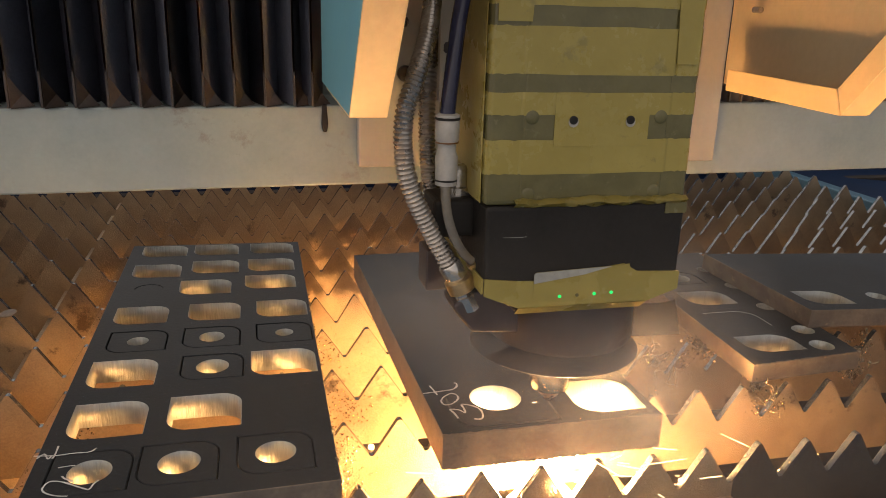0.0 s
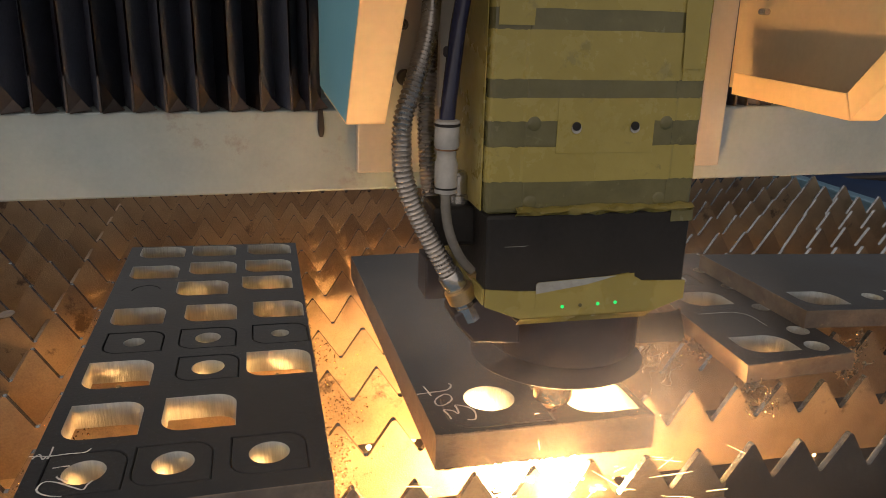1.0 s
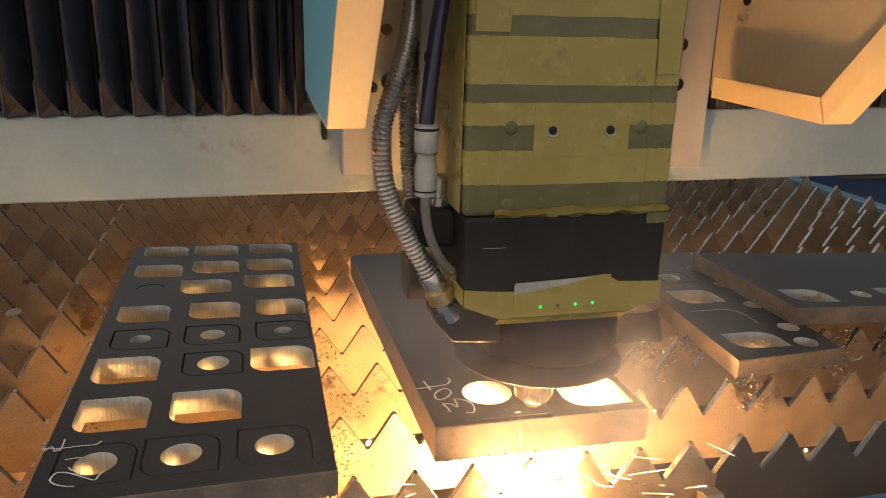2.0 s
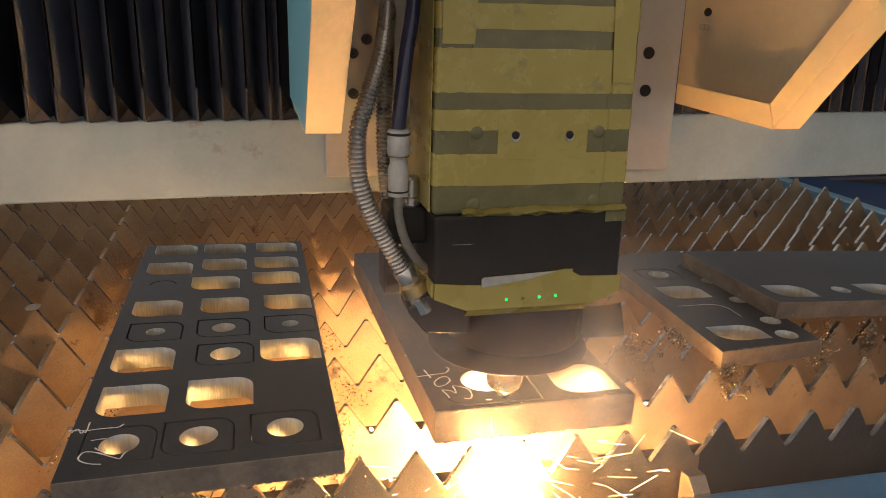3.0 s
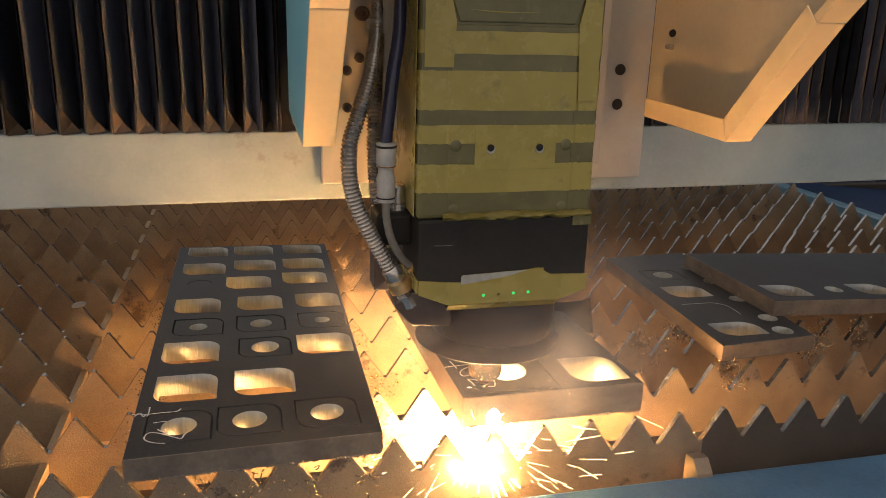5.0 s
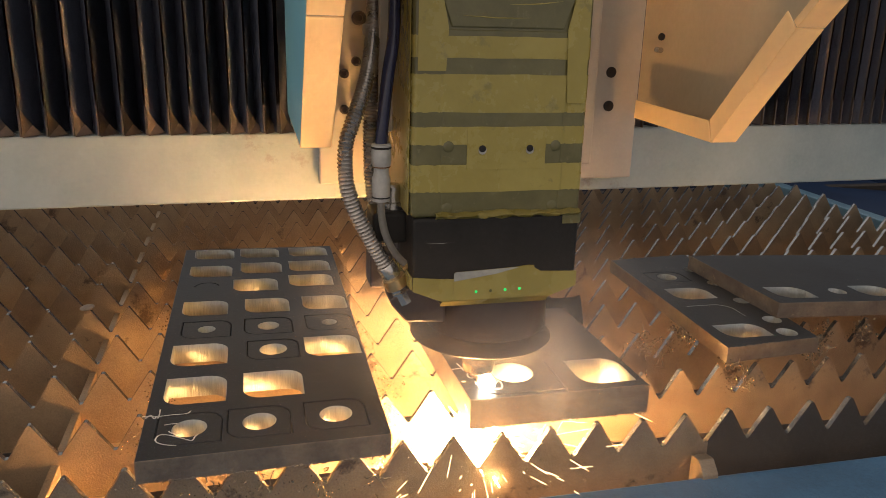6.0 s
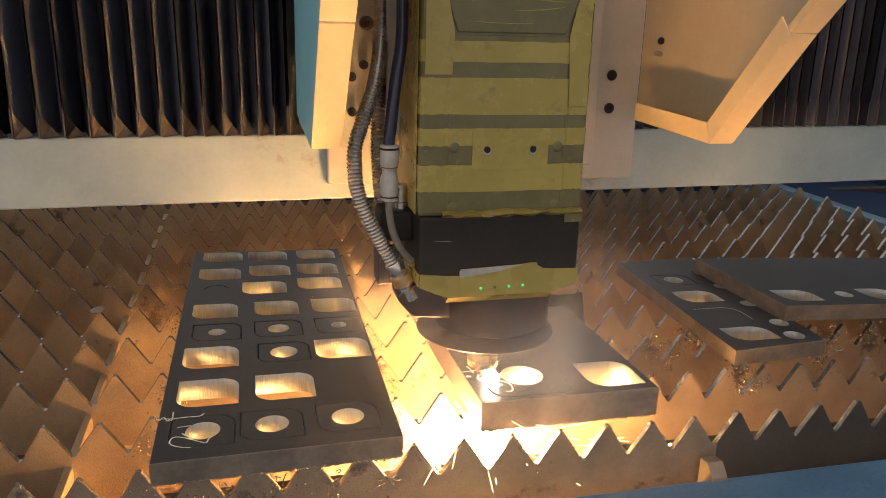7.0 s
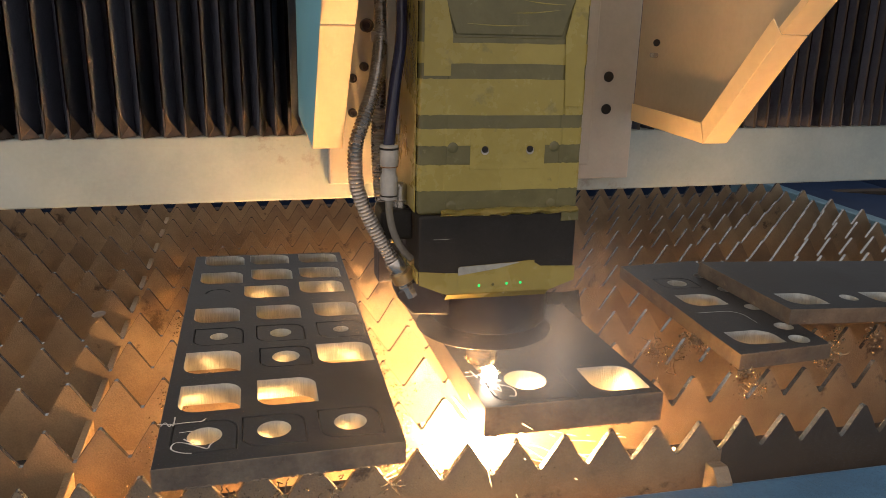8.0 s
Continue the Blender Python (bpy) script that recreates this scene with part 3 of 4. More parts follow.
# ---- cutting head ----
def build_head():
    h = thing("laser_head", "laser cutting head wrapped in yellow masking and black tape", "cutting head")
    XL, XR, YF, YB = -0.087, 0.066, -0.0700, 0.075
    housing = part("housing", box(XL, XR, YF, YB, 0.2285, 0.60, 0.004, 3), TAPEDARK, h, "black housing under one layer of yellow tape")
    # raised front cover under the tape
    part("front_cover", box(-0.062, 0.045, YF - 0.0008, YF + 0.004, 0.2310, 0.385, 0.0018, 3), TAPEDARK, h)
    part("upper_cover", prism([(-0.056, 0.3865), (0.040, 0.3865), (0.054, 0.425), (0.054, 0.60), (-0.070, 0.60), (-0.070, 0.425)], "y", YF - 0.0015, YF + 0.004, 0.0012), TAPEDARK, h)
    # wrapped strips of tape, double layers read lighter
    rnd = random.Random(5)
    for z0, z1 in ((0.2510, 0.2745), (0.2915, 0.3065), (0.3185, 0.3495), (0.3625, 0.3800), (0.4130, 0.4560), (0.4700, 0.5050)):
        e = 0.00035
        bm = bmesh.new()
        bend = [(0.004 * (1 - math.sin(a)), 0.004 * (1 - math.cos(a))) for a in [math.pi / 8 * k for k in range(5)]]
        pts = [(XL - e, YB - 0.01)] + [(XL - e + q, YF - e + p) for p, q in bend] + [(-0.0640, YF - e), (-0.0620, YF - 0.0008 - e), (0.0450, YF - 0.0008 - e), (0.0470, YF - e),
               ] + [(XR + e - q, YF - e + p) for p, q in bend[::-1]] + [(XR + e, YB - 0.01)]
        fine = []
        for a, b in zip(pts, pts[1:]):
            for k in range(6):
                s = k / 6
                fine.append((a[0] + (b[0] - a[0]) * s, a[1] + (b[1] - a[1]) * s))
        fine.append(pts[-1])
        rows = []
        for k in range(4):
            z = z0 + (z1 - z0) * k / 3
            rows.append([bm.verts.new((x, y, z + rnd.uniform(-0.0005, 0.0005) * (k in (0, 3)))) for x, y in fine])
        for a, b in zip(rows, rows[1:]):
            for i in range(len(fine) - 1):
                bm.faces.new((a[i], a[i + 1], b[i + 1], b[i]))
        bmesh.ops.recalc_face_normals(bm, faces=bm.faces)
        bmesh.ops.solidify(bm, geom=bm.faces[:], thickness=0.00012)
        part("tape_strip", bm, TAPE, housing, "yellow masking tape")
    part("side_tape", box(XL - 0.0016, XL - 0.0008, YF + 0.006, YB - 0.012, 0.2300, 0.60, 0.0003, 1), TAPE, h, "yellow tape on the housing's side")
    # patches round the two screws
    part("tape_patch", box(-0.040, 0.030, YF - 0.0016, YF - 0.0013, 0.2700, 0.3060, 0.0001, 1), TAPE, h, "yellow masking tape")
    part("tape_patch", box(0.0475, XR - 0.0035, YF - 0.0009, YF - 0.0005, 0.318, 0.47, 0.0001, 1), TAPE, h, "yellow masking tape")
    flap = [(XL + 0.0035, 0.352), (-0.0600, 0.352), (-0.0585, 0.386), (-0.0680, 0.430), (-0.0690, 0.60), (XL + 0.0035, 0.60)]
    part("tape_flap", prism(flap, "y", YF - 0.0019, YF - 0.0015, 0.0001, 1), TAPE, h, "yellow masking tape")
    flap = [(0.0465, 0.3260), (XR - 0.0035, 0.3260), (XR - 0.0035, 0.60), (0.0540, 0.60), (0.0530, 0.430), (0.0430, 0.386)]
    part("tape_flap", prism(flap, "y", YF - 0.0023, YF - 0.0019, 0.0001, 1), TAPE, h, "yellow masking tape")
    for x in (-0.0268, 0.0154):
        part("screw_hole", lathe([(0.0030, 0), (0.0030, 0.0009), (0.0018, 0.0012)], 12, (x, YF - 0.0022, 0.2882), pose(0, 0, 0, 90)), BLACK, h, "torn black screw hole in the tape")
        part("torn_edge", lathe([(0.0037, 0), (0.0034, 0.0005), (0.0030, 0.0003)], 12, (x + 0.0003, YF - 0.0021, 0.2868), pose(0, 0, 0, 90)), PLASTIC, h)
    for x in (-0.056, 0.039):
        for z in (0.237, 0.290):
            part("screw_bump", lathe([(0.0048, 0), (0.0042, 0.0005), (0.0024, 0.0008)], 18, (x, YF - 0.0011, z), pose(0, 0, 0, 90)), TAPEDARK, h, smooth=True)
    # glossy creases across the upper cover; their glints are put in as lighter yellow
    for a, b in (((-0.050, 0.3960), (0.012, 0.3950)), ((-0.010, 0.4050), (0.040, 0.4090)), ((0.002, 0.4160), (0.046, 0.4130)), ((-0.040, 0.4230), (0.000, 0.4200))):
        line = resample(smooth_line([(a[0], YF - 0.0014, a[1]), ((a[0] + b[0]) / 2, YF - 0.0014, (a[1] + b[1]) / 2 - 0.001), (b[0], YF - 0.0014, b[1])], 8), 0.0012)
        n = len(line)
        part("tape_crease", tube(line, lambda i: 0.00005 + 0.0005 * math.sin(math.pi * (i + 0.3) / n), 7), TAPE, housing, "crease in the thin tape, yellow for its glint", True)
    # bolts that stand out of the flank
    for y, z in ((0.020, 0.330), (0.030, 0.398)):
        part("flank_bolt", lathe([(0.0065, 0), (0.0065, 0.009), (0.0055, 0.0105)], 16, (XL - 0.0008, y, z), pose(0, 0, 0, 0, -90)), ANOD, housing, "black bolt in the flank", True)
    # crumpled lower hem of the tape
    bm = bmesh.new()
    rows = []
    for k in range(5):
        s = k / 4
        rows.append([bm.verts.new((-0.066 + 0.1315 * i / 40, YF - 0.0012 - 0.0062 * math.sin(s * math.pi) * (0.5 + 0.5 * noise.noise((i * 0.35, k, 3)) + 0.3)
                                   , 0.2275 + 0.0065 * s + 0.0020 * noise.noise((i * 0.3, 7, k * 0.4)))) for i in range(41)])
    for a, b in zip(rows, rows[1:]):
        for i in range(40):
            bm.faces.new((a[i], a[i + 1], b[i + 1], b[i]))
    bmesh.ops.solidify(bm, geom=bm.faces[:], thickness=0.0005)
    part("tape_hem", bm, TAPE, h, "crumpled lower edge of the yellow tape", True)
    # lens block, wrapped in black and then yellow tape
    prof = [(-0.0855, 0.2284), (0.0665, 0.2284), (0.0665, 0.1625), (0.0500, 0.1535), (-0.0660, 0.1535), (-0.0840, 0.1645)]
    block = part("lens_block", prism(prof, "y", YF - 0.001, YB - 0.004, 0.003, 3), BLACK, h, "block wrapped in black tape")
    part("block_base", prism([(-0.0640, 0.1533), (0.0480, 0.1533), (0.0410, 0.1455), (-0.0570, 0.1455)], "y", YF + 0.0075, YB - 0.006, 0.002, 2), BLACK, h)
    e = 0.0007
    band = [(-0.0840 - e, 0.1760), (-0.0600, 0.1735), (-0.0300, 0.1720), (-0.0100, 0.1790), (0.0220, 0.1830), (0.0330, 0.1765), (0.0665 + e, 0.1750), (0.0665 + e, 0.1620 - e),
            (0.0420, 0.1525), (-0.0580, 0.1525), (-0.0840 - e, 0.1640 - e)]
    under = [(YF - 0.0024, 0.1524), (YF + 0.0065, 0.1448), (YF + 0.0065, 0.1454), (YF - 0.0024, 0.1531)]
    part("tape_underside", prism(under, "x", -0.0580, 0.0420), TAPE, block, "yellow tape folded under the block")
    part("tape_band", prism(band, "y", YF - 0.0024, YF - 0.0008), TAPE, block, "yellow masking tape with a ragged edge")
    part("tape_flank", box(-0.0868, -0.0850, YF - 0.001, YB - 0.006, 0.1645, 0.1760, 0.0003, 1), TAPE, h)
    part("tape_flank", box(0.0662, 0.0676, YF - 0.001, YB - 0.006, 0.1625, 0.1745, 0.0003, 1), TAPE, h)
    part("tape_corner", box(0.0500, 0.0672, YF - 0.0022, YF - 0.0012, 0.2200, 0.2290, 0.0003, 1), TAPEDARK, h)
    lab = [(-0.0480, 0.1600), (-0.0480, 0.1780), (-0.0465, 0.1795), (0.0140, 0.1820), (0.0260, 0.1830), (0.0260, 0.1600)]
    panel = part("panel_label", prism(lab, "y", YF - 0.0028, YF - 0.0024), TAPE, h, "label under yellow tape")
    part("bare_label", prism([(-0.0480, 0.1712), (-0.0480, 0.1780), (-0.0465, 0.1795), (0.0120, 0.1818), (-0.0100, 0.1765)], "y", YF - 0.0034, YF - 0.0028), LABEL, panel, "bare grey corner of the label")
    for i in range(4):
        x = -0.0275 + 0.0135 * i
        part("diode", lathe([(0.0013, 0), (0.0013, 0.0005), (0.0010, 0.0006), (0.0009, 0.0001)], 14, (x, YF - 0.0028, 0.1605 + 0.0003 * i), pose(0, 0, 0, 90)), LED if i != 1 else TAPEDARK, panel, "lit green diode" if i != 1 else "dark diode")
    part("scratch", prism([(-0.072, 0.2060), (-0.058, 0.2058), (-0.055, 0.2066), (-0.058, 0.2060), (-0.072, 0.2062)], "y", YF - 0.0014, YF - 0.0010), LABEL, h)
    # neck, skirt and nozzle
    neck = lathe([(0.056, 0.152), (0.0600, 0.150), (0.0600, 0.106), (0.0585, 0.103), (0.050, 0.099)], 56, (0.004, 0, 0))
    part("neck", neck, ANOD, h, "black cylindrical neck", True)
    skirt = lathe([(0.045, 0.104), (0.058, 0.0965), (0.0695, 0.0930), (0.0702, 0.0922), (0.0695, 0.0915), (0.058, 0.0925), (0.020, 0.0930)], 72)
    part("skirt", skirt, DISC, h, "thin dark round spatter shield", True)
    part("nozzle_cone", lathe([(0.0175, 0.0925), (0.0180, 0.0845), (0.0190, 0.0835), (0.0190, 0.0805), (0.0178, 0.0790), (0.0158, 0.0755), (0.0158, 0.0722), (0.010, 0.0715)], 40), COPPER, h, "copper holder", True)
    ring = part("nozzle_ring", lathe([(0.010, 0.0720), (0.0160, 0.0717), (0.0167, 0.0709), (0.0167, 0.0675), (0.0160, 0.0665), (0.0160, 0.0648), (0.0166, 0.0638), (0.0166, 0.0520), (0.0157, 0.0495), (0.0110, 0.0468), (0.008, 0.0468)], 40), RING, h, "turned steel ring", True)
    part("nozzle_tip", lathe([(0.0105, 0.0480), (0.0090, 0.0445), (0.0045, 0.0385), (0.0030, 0.0362), (0.001, 0.0362)], 32), COPPER, ring, "copper nozzle tip", True)
    # gas inlet block with its fittings
    part("inlet_block", prism([(-0.1010, 0.1500), (-0.1000, 0.1440), (-0.0860, 0.1270), (-0.0500, 0.1240), (-0.0500, 0.1520), (-0.0840, 0.1600)], "y", -0.052, -0.018, 0.002), ANOD, h, "black gas inlet block")
    a, b = (-0.0862, -0.046, 0.1450), (-0.0975, -0.046, 0.1690)
    fit = rod(a, b, 0.009, 6, None, [(0.0088, 0), (0.0088, 0.45), (0.0072, 0.46), (0.0072, 0.60)])
    part("hose_nut", fit, STEEL, h, "hexagonal steel nut")
    part("hose_collar", rod(a, b, 0.01, 24, None, [(0.0094, 0.60), (0.0106, 0.63), (0.0106, 0.98), (0.0094, 1.0)]), BRASS, h, "brass clamp collar", True)
    a, b = (-0.0700, -0.040, 0.1600), (-0.0855, -0.042, 0.1800)
    part("tube_fitting", rod(a, b, 0.006, 6, None, [(0.006, 0), (0.006, 0.5), (0.0048, 0.52), (0.0048, 0.8), (0.0060, 0.82), (0.0060, 1.0)]), BRASS, h, "small brass tube fitting")
    part("sensor_block", box(-0.1150, -0.0830, -0.040, 0.000, 0.1980, 0.2270, 0.004, 3), BLACK, h, "black block beside the housing")
    part("valve_nut", lathe([(0.012, 0.2272), (0.012, 0.2330), (0.0095, 0.2340), (0.0095, 0.2470), (0.007, 0.2490)], 20, (-0.094, -0.022, 0)), STEEL, h, "steel valve body", True)
    part("grey_bracket", box(-0.1110, -0.0900, 0.000, 0.030, 0.1430, 0.1760, 0.0015), DISC, h, "grey bracket behind the hose")
    part("neck_post", box(-0.0860, -0.0700, -0.006, 0.030, 0.150, 0.200, 0.002), DISC, h)
    part("side_bracket", box(-0.1010, -0.0870, 0.015, 0.022, 0.290, 0.60, 0.001), PLATEPAINT, h, "upright beige mounting strip")
    return h


def build_hoses():
    def ribbed(i):
        return 0.0056 + (0.0, 0.0010, 0.0015, 0.0008)[i % 4]
    a = smooth_line([(-0.096, 0.060, 0.60), (-0.100, 0.060, 0.46), (-0.104, 0.030, 0.388), (-0.115, -0.010, 0.345), (-0.1295, -0.035, 0.312), (-0.1385, -0.044, 0.288),
                     (-0.1390, -0.046, 0.260), (-0.1345, -0.046, 0.240), (-0.1255, -0.046, 0.219), (-0.1135, -0.046, 0.196), (-0.1025, -0.046, 0.1765), (-0.0965, -0.046, 0.1670)])
    h1 = thing("hose", "flexible corrugated steel hose bending into the head", "hose", "steel hoses of the head")
    part("corrugated_tube", tube(resample(a, 0.00085), ribbed, 16), CHROME, h1, "", True)
    part("ferrule", rod((-0.1050, -0.046, 0.1808), (-0.0975, -0.046, 0.1690), 0.0085, 20, None, [(0.0078, 0), (0.0086, 0.08), (0.0086, 0.92), (0.0078, 1)]), STEEL, h1, "plain steel ferrule", True)
    b = smooth_line([(-0.092, 0.075, 0.60), (-0.096, 0.070, 0.46), (-0.1010, 0.040, 0.364), (-0.1060, 0.028, 0.322), (-0.1085, 0.022, 0.279), (-0.1065, 0.018, 0.235), (-0.1020, 0.014, 0.210)])
    h2 = thing("hose", "corrugated steel hose hanging behind the other one", "hose", "steel hoses of the head")
    part("corrugated_tube", tube(resample(b, 0.00085), ribbed, 16), CHROME, h2, "", True)
    part("ferrule", rod((-0.1043, 0.0155, 0.2215), (-0.1020, 0.014, 0.2080), 0.0085, 20, None, [(0.0078, 0), (0.0086, 0.08), (0.0086, 0.92), (0.0078, 1)]), STEEL, h2, "plain steel ferrule", True)
    t = thing("air_line", "navy air tube with a grey-white coupling and a clear tube", "air tube")
    c = smooth_line([(-0.084, 0.050, 0.60), (-0.089, 0.010, 0.46), (-0.0965, -0.035, 0.385), (-0.1035, -0.046, 0.345), (-0.1080, -0.048, 0.305), (-0.1095, -0.048, 0.284)])
    part("tube", tube(resample(c, 0.004), 0.0054, 16), NAVY, t, "dark navy hose", True)
    part("coupling", lathe([(0.0077, 0.240), (0.0077, 0.2430), (0.0071, 0.2436), (0.0077, 0.2442), (0.0079, 0.2600), (0.0065, 0.2640), (0.0065, 0.2690), (0.0084, 0.2720), (0.0084, 0.2850), (0.0076, 0.2865), (0.0084, 0.2875), (0.0084, 0.2890), (0.0060, 0.2900)], 30, (-0.109, -0.048, 0)), PLASTIC, t, "grey-white push-in coupling", True)
    part("seal_ring", lathe([(0.0080, 0.2853), (0.0088, 0.2858), (0.0088, 0.2868), (0.0080, 0.2873)], 30, (-0.109, -0.048, 0)), BLACK, t)
    for z in (0.2433, 0.2700):
        part("seal_ring", lathe([(0.0070, z - 0.0006), (0.0081, z - 0.0004), (0.0081, z + 0.0004), (0.0070, z + 0.0006)], 30, (-0.109, -0.048, 0)), BLACK if z < 0.25 else COPPER, t)
    d = smooth_line([(-0.109, -0.048, 0.2400), (-0.1085, -0.049, 0.2260), (-0.1045, -0.049, 0.2080), (-0.0950, -0.046, 0.1900), (-0.0850, -0.042, 0.1790)])
    part("clear_tube", tube(resample(d, 0.003), 0.0036, 14), CLEAR, t, "milky clear plastic tube", True)
    k = thing("hose_clamp", "grey plastic clamp round the steel hoses", "clamp")
    part("clamp_band", lathe([(0.0088, 0.376), (0.0096, 0.3765), (0.0096, 0.385), (0.0088, 0.3855)], 24, (-0.1045, 0.030, 0)), PLASTIC, k, "", True)
    return [h1, h2, t, k]


# ---- fire and sparks ----
def build_spray():
    rnd = random.Random(11)
    s = thing("spark_spray", "white-hot spray of molten metal under the cut", "sparks")
    core = lathe([(0.0008, 0.006), (0.0016, 0.000), (0.0040, -0.012), (0.0110, -0.034), (0.0185, -0.060), (0.0120, -0.090), (0.002, -0.110)], 14)
    part("core", core, FIRE, s, "white-hot core", True)
    bm = None
    for i in range(120):
        th, el = rnd.uniform(0, 2 * math.pi), rnd.uniform(-1.35, 0.55)
        d = Vector((math.cos(el) * math.cos(th), math.cos(el) * math.sin(th), math.sin(el)))
        o = Vector((0, 0, -0.034))
        r0, ln, w = rnd.uniform(0.006, 0.022), rnd.uniform(0.012, 0.040), rnd.uniform(0.0008, 0.0022)
        bm = rod(o + d * r0, o + d * (r0 + ln), w, 5, bm, [(w * 0.4, 0), (w, 0.4), (w * 0.15, 1)])
    part("burst", bm, FIRE, s, "white-hot droplets flying off")
    bm = None
    for i in range(95):
        c = Vector((0, 0, -0.040))
        p = Vector((rnd.gauss(0.020, 0.065), -abs(rnd.gauss(0.030, 0.030)), rnd.gauss(-0.045, 0.028)))
        if (p - c).length < 0.035:
            continue
        d = ((p - c).normalized() + Vector((rnd.gauss(0, 0.15), rnd.gauss(0, 0.15), rnd.gauss(-0.2, 0.25)))).normalized()
        bm = rod(p, p + d * rnd.choice((rnd.uniform(0.003, 0.012), rnd.uniform(0.012, 0.038))), 0.0003, 5, bm, [(0.0001, 0), (0.0003, 0.7), (0.0001, 1)])
    tagged(part("streaks", bm, SPARK, s, "thin glowing streaks"), kind="stuff")
    pool = lathe([(0.10, -0.292), (0.085, -0.280), (0.05, -0.270), (0.01, -0.266)], 24)
    part("slag_pool", pool, EMBER, s, "glowing slag under the bed", True)
    return s


def build_flare():
    """The flare that breaks out of the kerf on top of the plate late in the cut."""
    rnd = random.Random(4)
    f = thing("kerf_flare", "white-hot flare breaking out of the kerf", "sparks")
    bm = lathe([(0.001, -0.004), (0.0055, -0.002), (0.0080, 0.002), (0.0085, 0.006), (0.0065, 0.011), (0.002, 0.016)], 16)
    part("core", bm, FLARE, f, "white-hot core", True)
    bm = None
    for i in range(16):
        th, el = rnd.uniform(0, 2 * math.pi), rnd.uniform(0.0, 1.2)
        d = Vector((math.cos(el) * math.cos(th), math.cos(el) * math.sin(th), math.sin(el)))
        r0, ln = rnd.uniform(0.005, 0.010), rnd.uniform(0.002, 0.007)
        bm = rod(d * r0, d * (r0 + ln), 0.0003, 5, bm, [(0.0002, 0), (0.0003, 0.5), (0.0001, 1)])
    part("streaks", bm, SPARK, f, "thin glowing streaks")
    return f


SPARKS = []


def build_sparks(n):
    """Sparks that leave the cut one after another and fall into the bed."""
    rnd = random.Random(21)
    me = None
    for i in range(n):
        if me is None:
            bm = rod((0, 0, -0.5), (0, 0, 0.5), 1, 6, None, [(0.016, 0), (0.05, 0.55), (0.035, 0.9), (0.01, 1)])
            ob = mesh_ob("spark", bm, SPARK)
            me = ob.data
        else:
            ob = new("spark", me)
        ob.scale = (rnd.uniform(0.003, 0.0060),) * 2 + (rnd.uniform(0.008, 0.038),)
        tagged(ob, "flying orange-white glowing spark", "spark", "flying sparks")
        th = rnd.choice((rnd.uniform(-2.2, -0.2), rnd.uniform(-0.9, 0.5), rnd.uniform(0, 6.28)))
        v = Vector((math.cos(th), math.sin(th), 0)) * rnd.uniform(0.35, 0.95) + Vector((0, 0, rnd.uniform(0.2, 1.1)))
        SPARKS.append((ob, 0.1 + 7.7 * (i + rnd.random()) / n, v))


def cut_at(t):
    for a, b in zip(CUT, CUT[1:]):
        if a[0] <= t <= b[0]:
            s = (t - a[0]) / (b[0] - a[0])
            return a[1] + (b[1] - a[1]) * s, a[2] + (b[2] - a[2]) * s
    return CUT[-1][1:]


def build_pit_glow():
    """Glowing bits added out of sight on the bed's bottom, to light the slats from below."""
    rnd = random.Random(31)
    bm = bmesh.new()
    made = 0
    while made < 700:
        x, y = rnd.gauss(-0.23, 0.13), -0.09 + rnd.expovariate(2.6)
        if made % 5 < 2:
            x, y = rnd.uniform(-0.1, 0.42), -0.09 + rnd.expovariate(5.5)
        if made % 7 == 4:
            x, y = rnd.uniform(-1.25, -0.80), -0.09 + rnd.expovariate(2.0)
        if not (-1.3 < x < 0.42 and y < 0.95):
            continue
        r = rnd.uniform(0.002, 0.005)
        bmesh.ops.create_icosphere(bm, subdivisions=1, radius=r, matrix=pose(x, y, -0.30 + r, rnd.uniform(0, 90), rnd.uniform(0, 90), 0))
        made += 1
    ob = mesh_ob("embers", bm, PITGLOW)
    tagged(ob, "hidden glowing orange bits added to light the bed from below", "embers", kind="stuff")


def smoke_material(name, thickness):
    """Lets most light through, scatters the rest to both sides."""
    m, nt, bsdf = nodes_of(name)
    L, N = nt.links.new, nt.nodes.new
    tc = N("ShaderNodeTexCoord")
    gr = N("ShaderNodeTexGradient")
    gr.gradient_type = "SPHERICAL"
    L(tc.outputs["Object"], gr.inputs["Vector"])
    ns = N("ShaderNodeTexNoise")
    ns.inputs["Scale"].default_value, ns.inputs["Detail"].default_value = 2.2, 4
    ns.inputs["Distortion"].default_value = 0.8
    L(tc.outputs["Object"], ns.inputs["Vector"])
    mu = N("ShaderNodeMath")
    mu.operation = "MULTIPLY"
    L(gr.outputs["Fac"], mu.inputs[0])
    L(ns.outputs["Fac"], mu.inputs[1])
    m2 = N("ShaderNodeMath")
    m2.operation, m2.use_clamp = "MULTIPLY", True
    L(mu.outputs[0], m2.inputs[0])
    m2.inputs[1].default_value = thickness
    nt.nodes.remove(bsdf)
    clear, front, back = N("ShaderNodeBsdfTransparent"), N("ShaderNodeBsdfDiffuse"), N("ShaderNodeBsdfTranslucent")
    front.inputs["Color"].default_value = back.inputs["Color"].default_value = (0.80, 0.78, 0.76, 1)
    both, mix = N("ShaderNodeMixShader"), N("ShaderNodeMixShader")
    both.inputs[0].default_value = 0.15
    L(front.outputs[0], both.inputs[1])
    L(back.outputs[0], both.inputs[2])
    L(m2.outputs[0], mix.inputs[0])
    L(clear.outputs[0], mix.inputs[1])
    L(both.outputs[0], mix.inputs[2])
    L(mix.outputs[0], nt.nodes["Material Output"].inputs["Surface"])
    return m


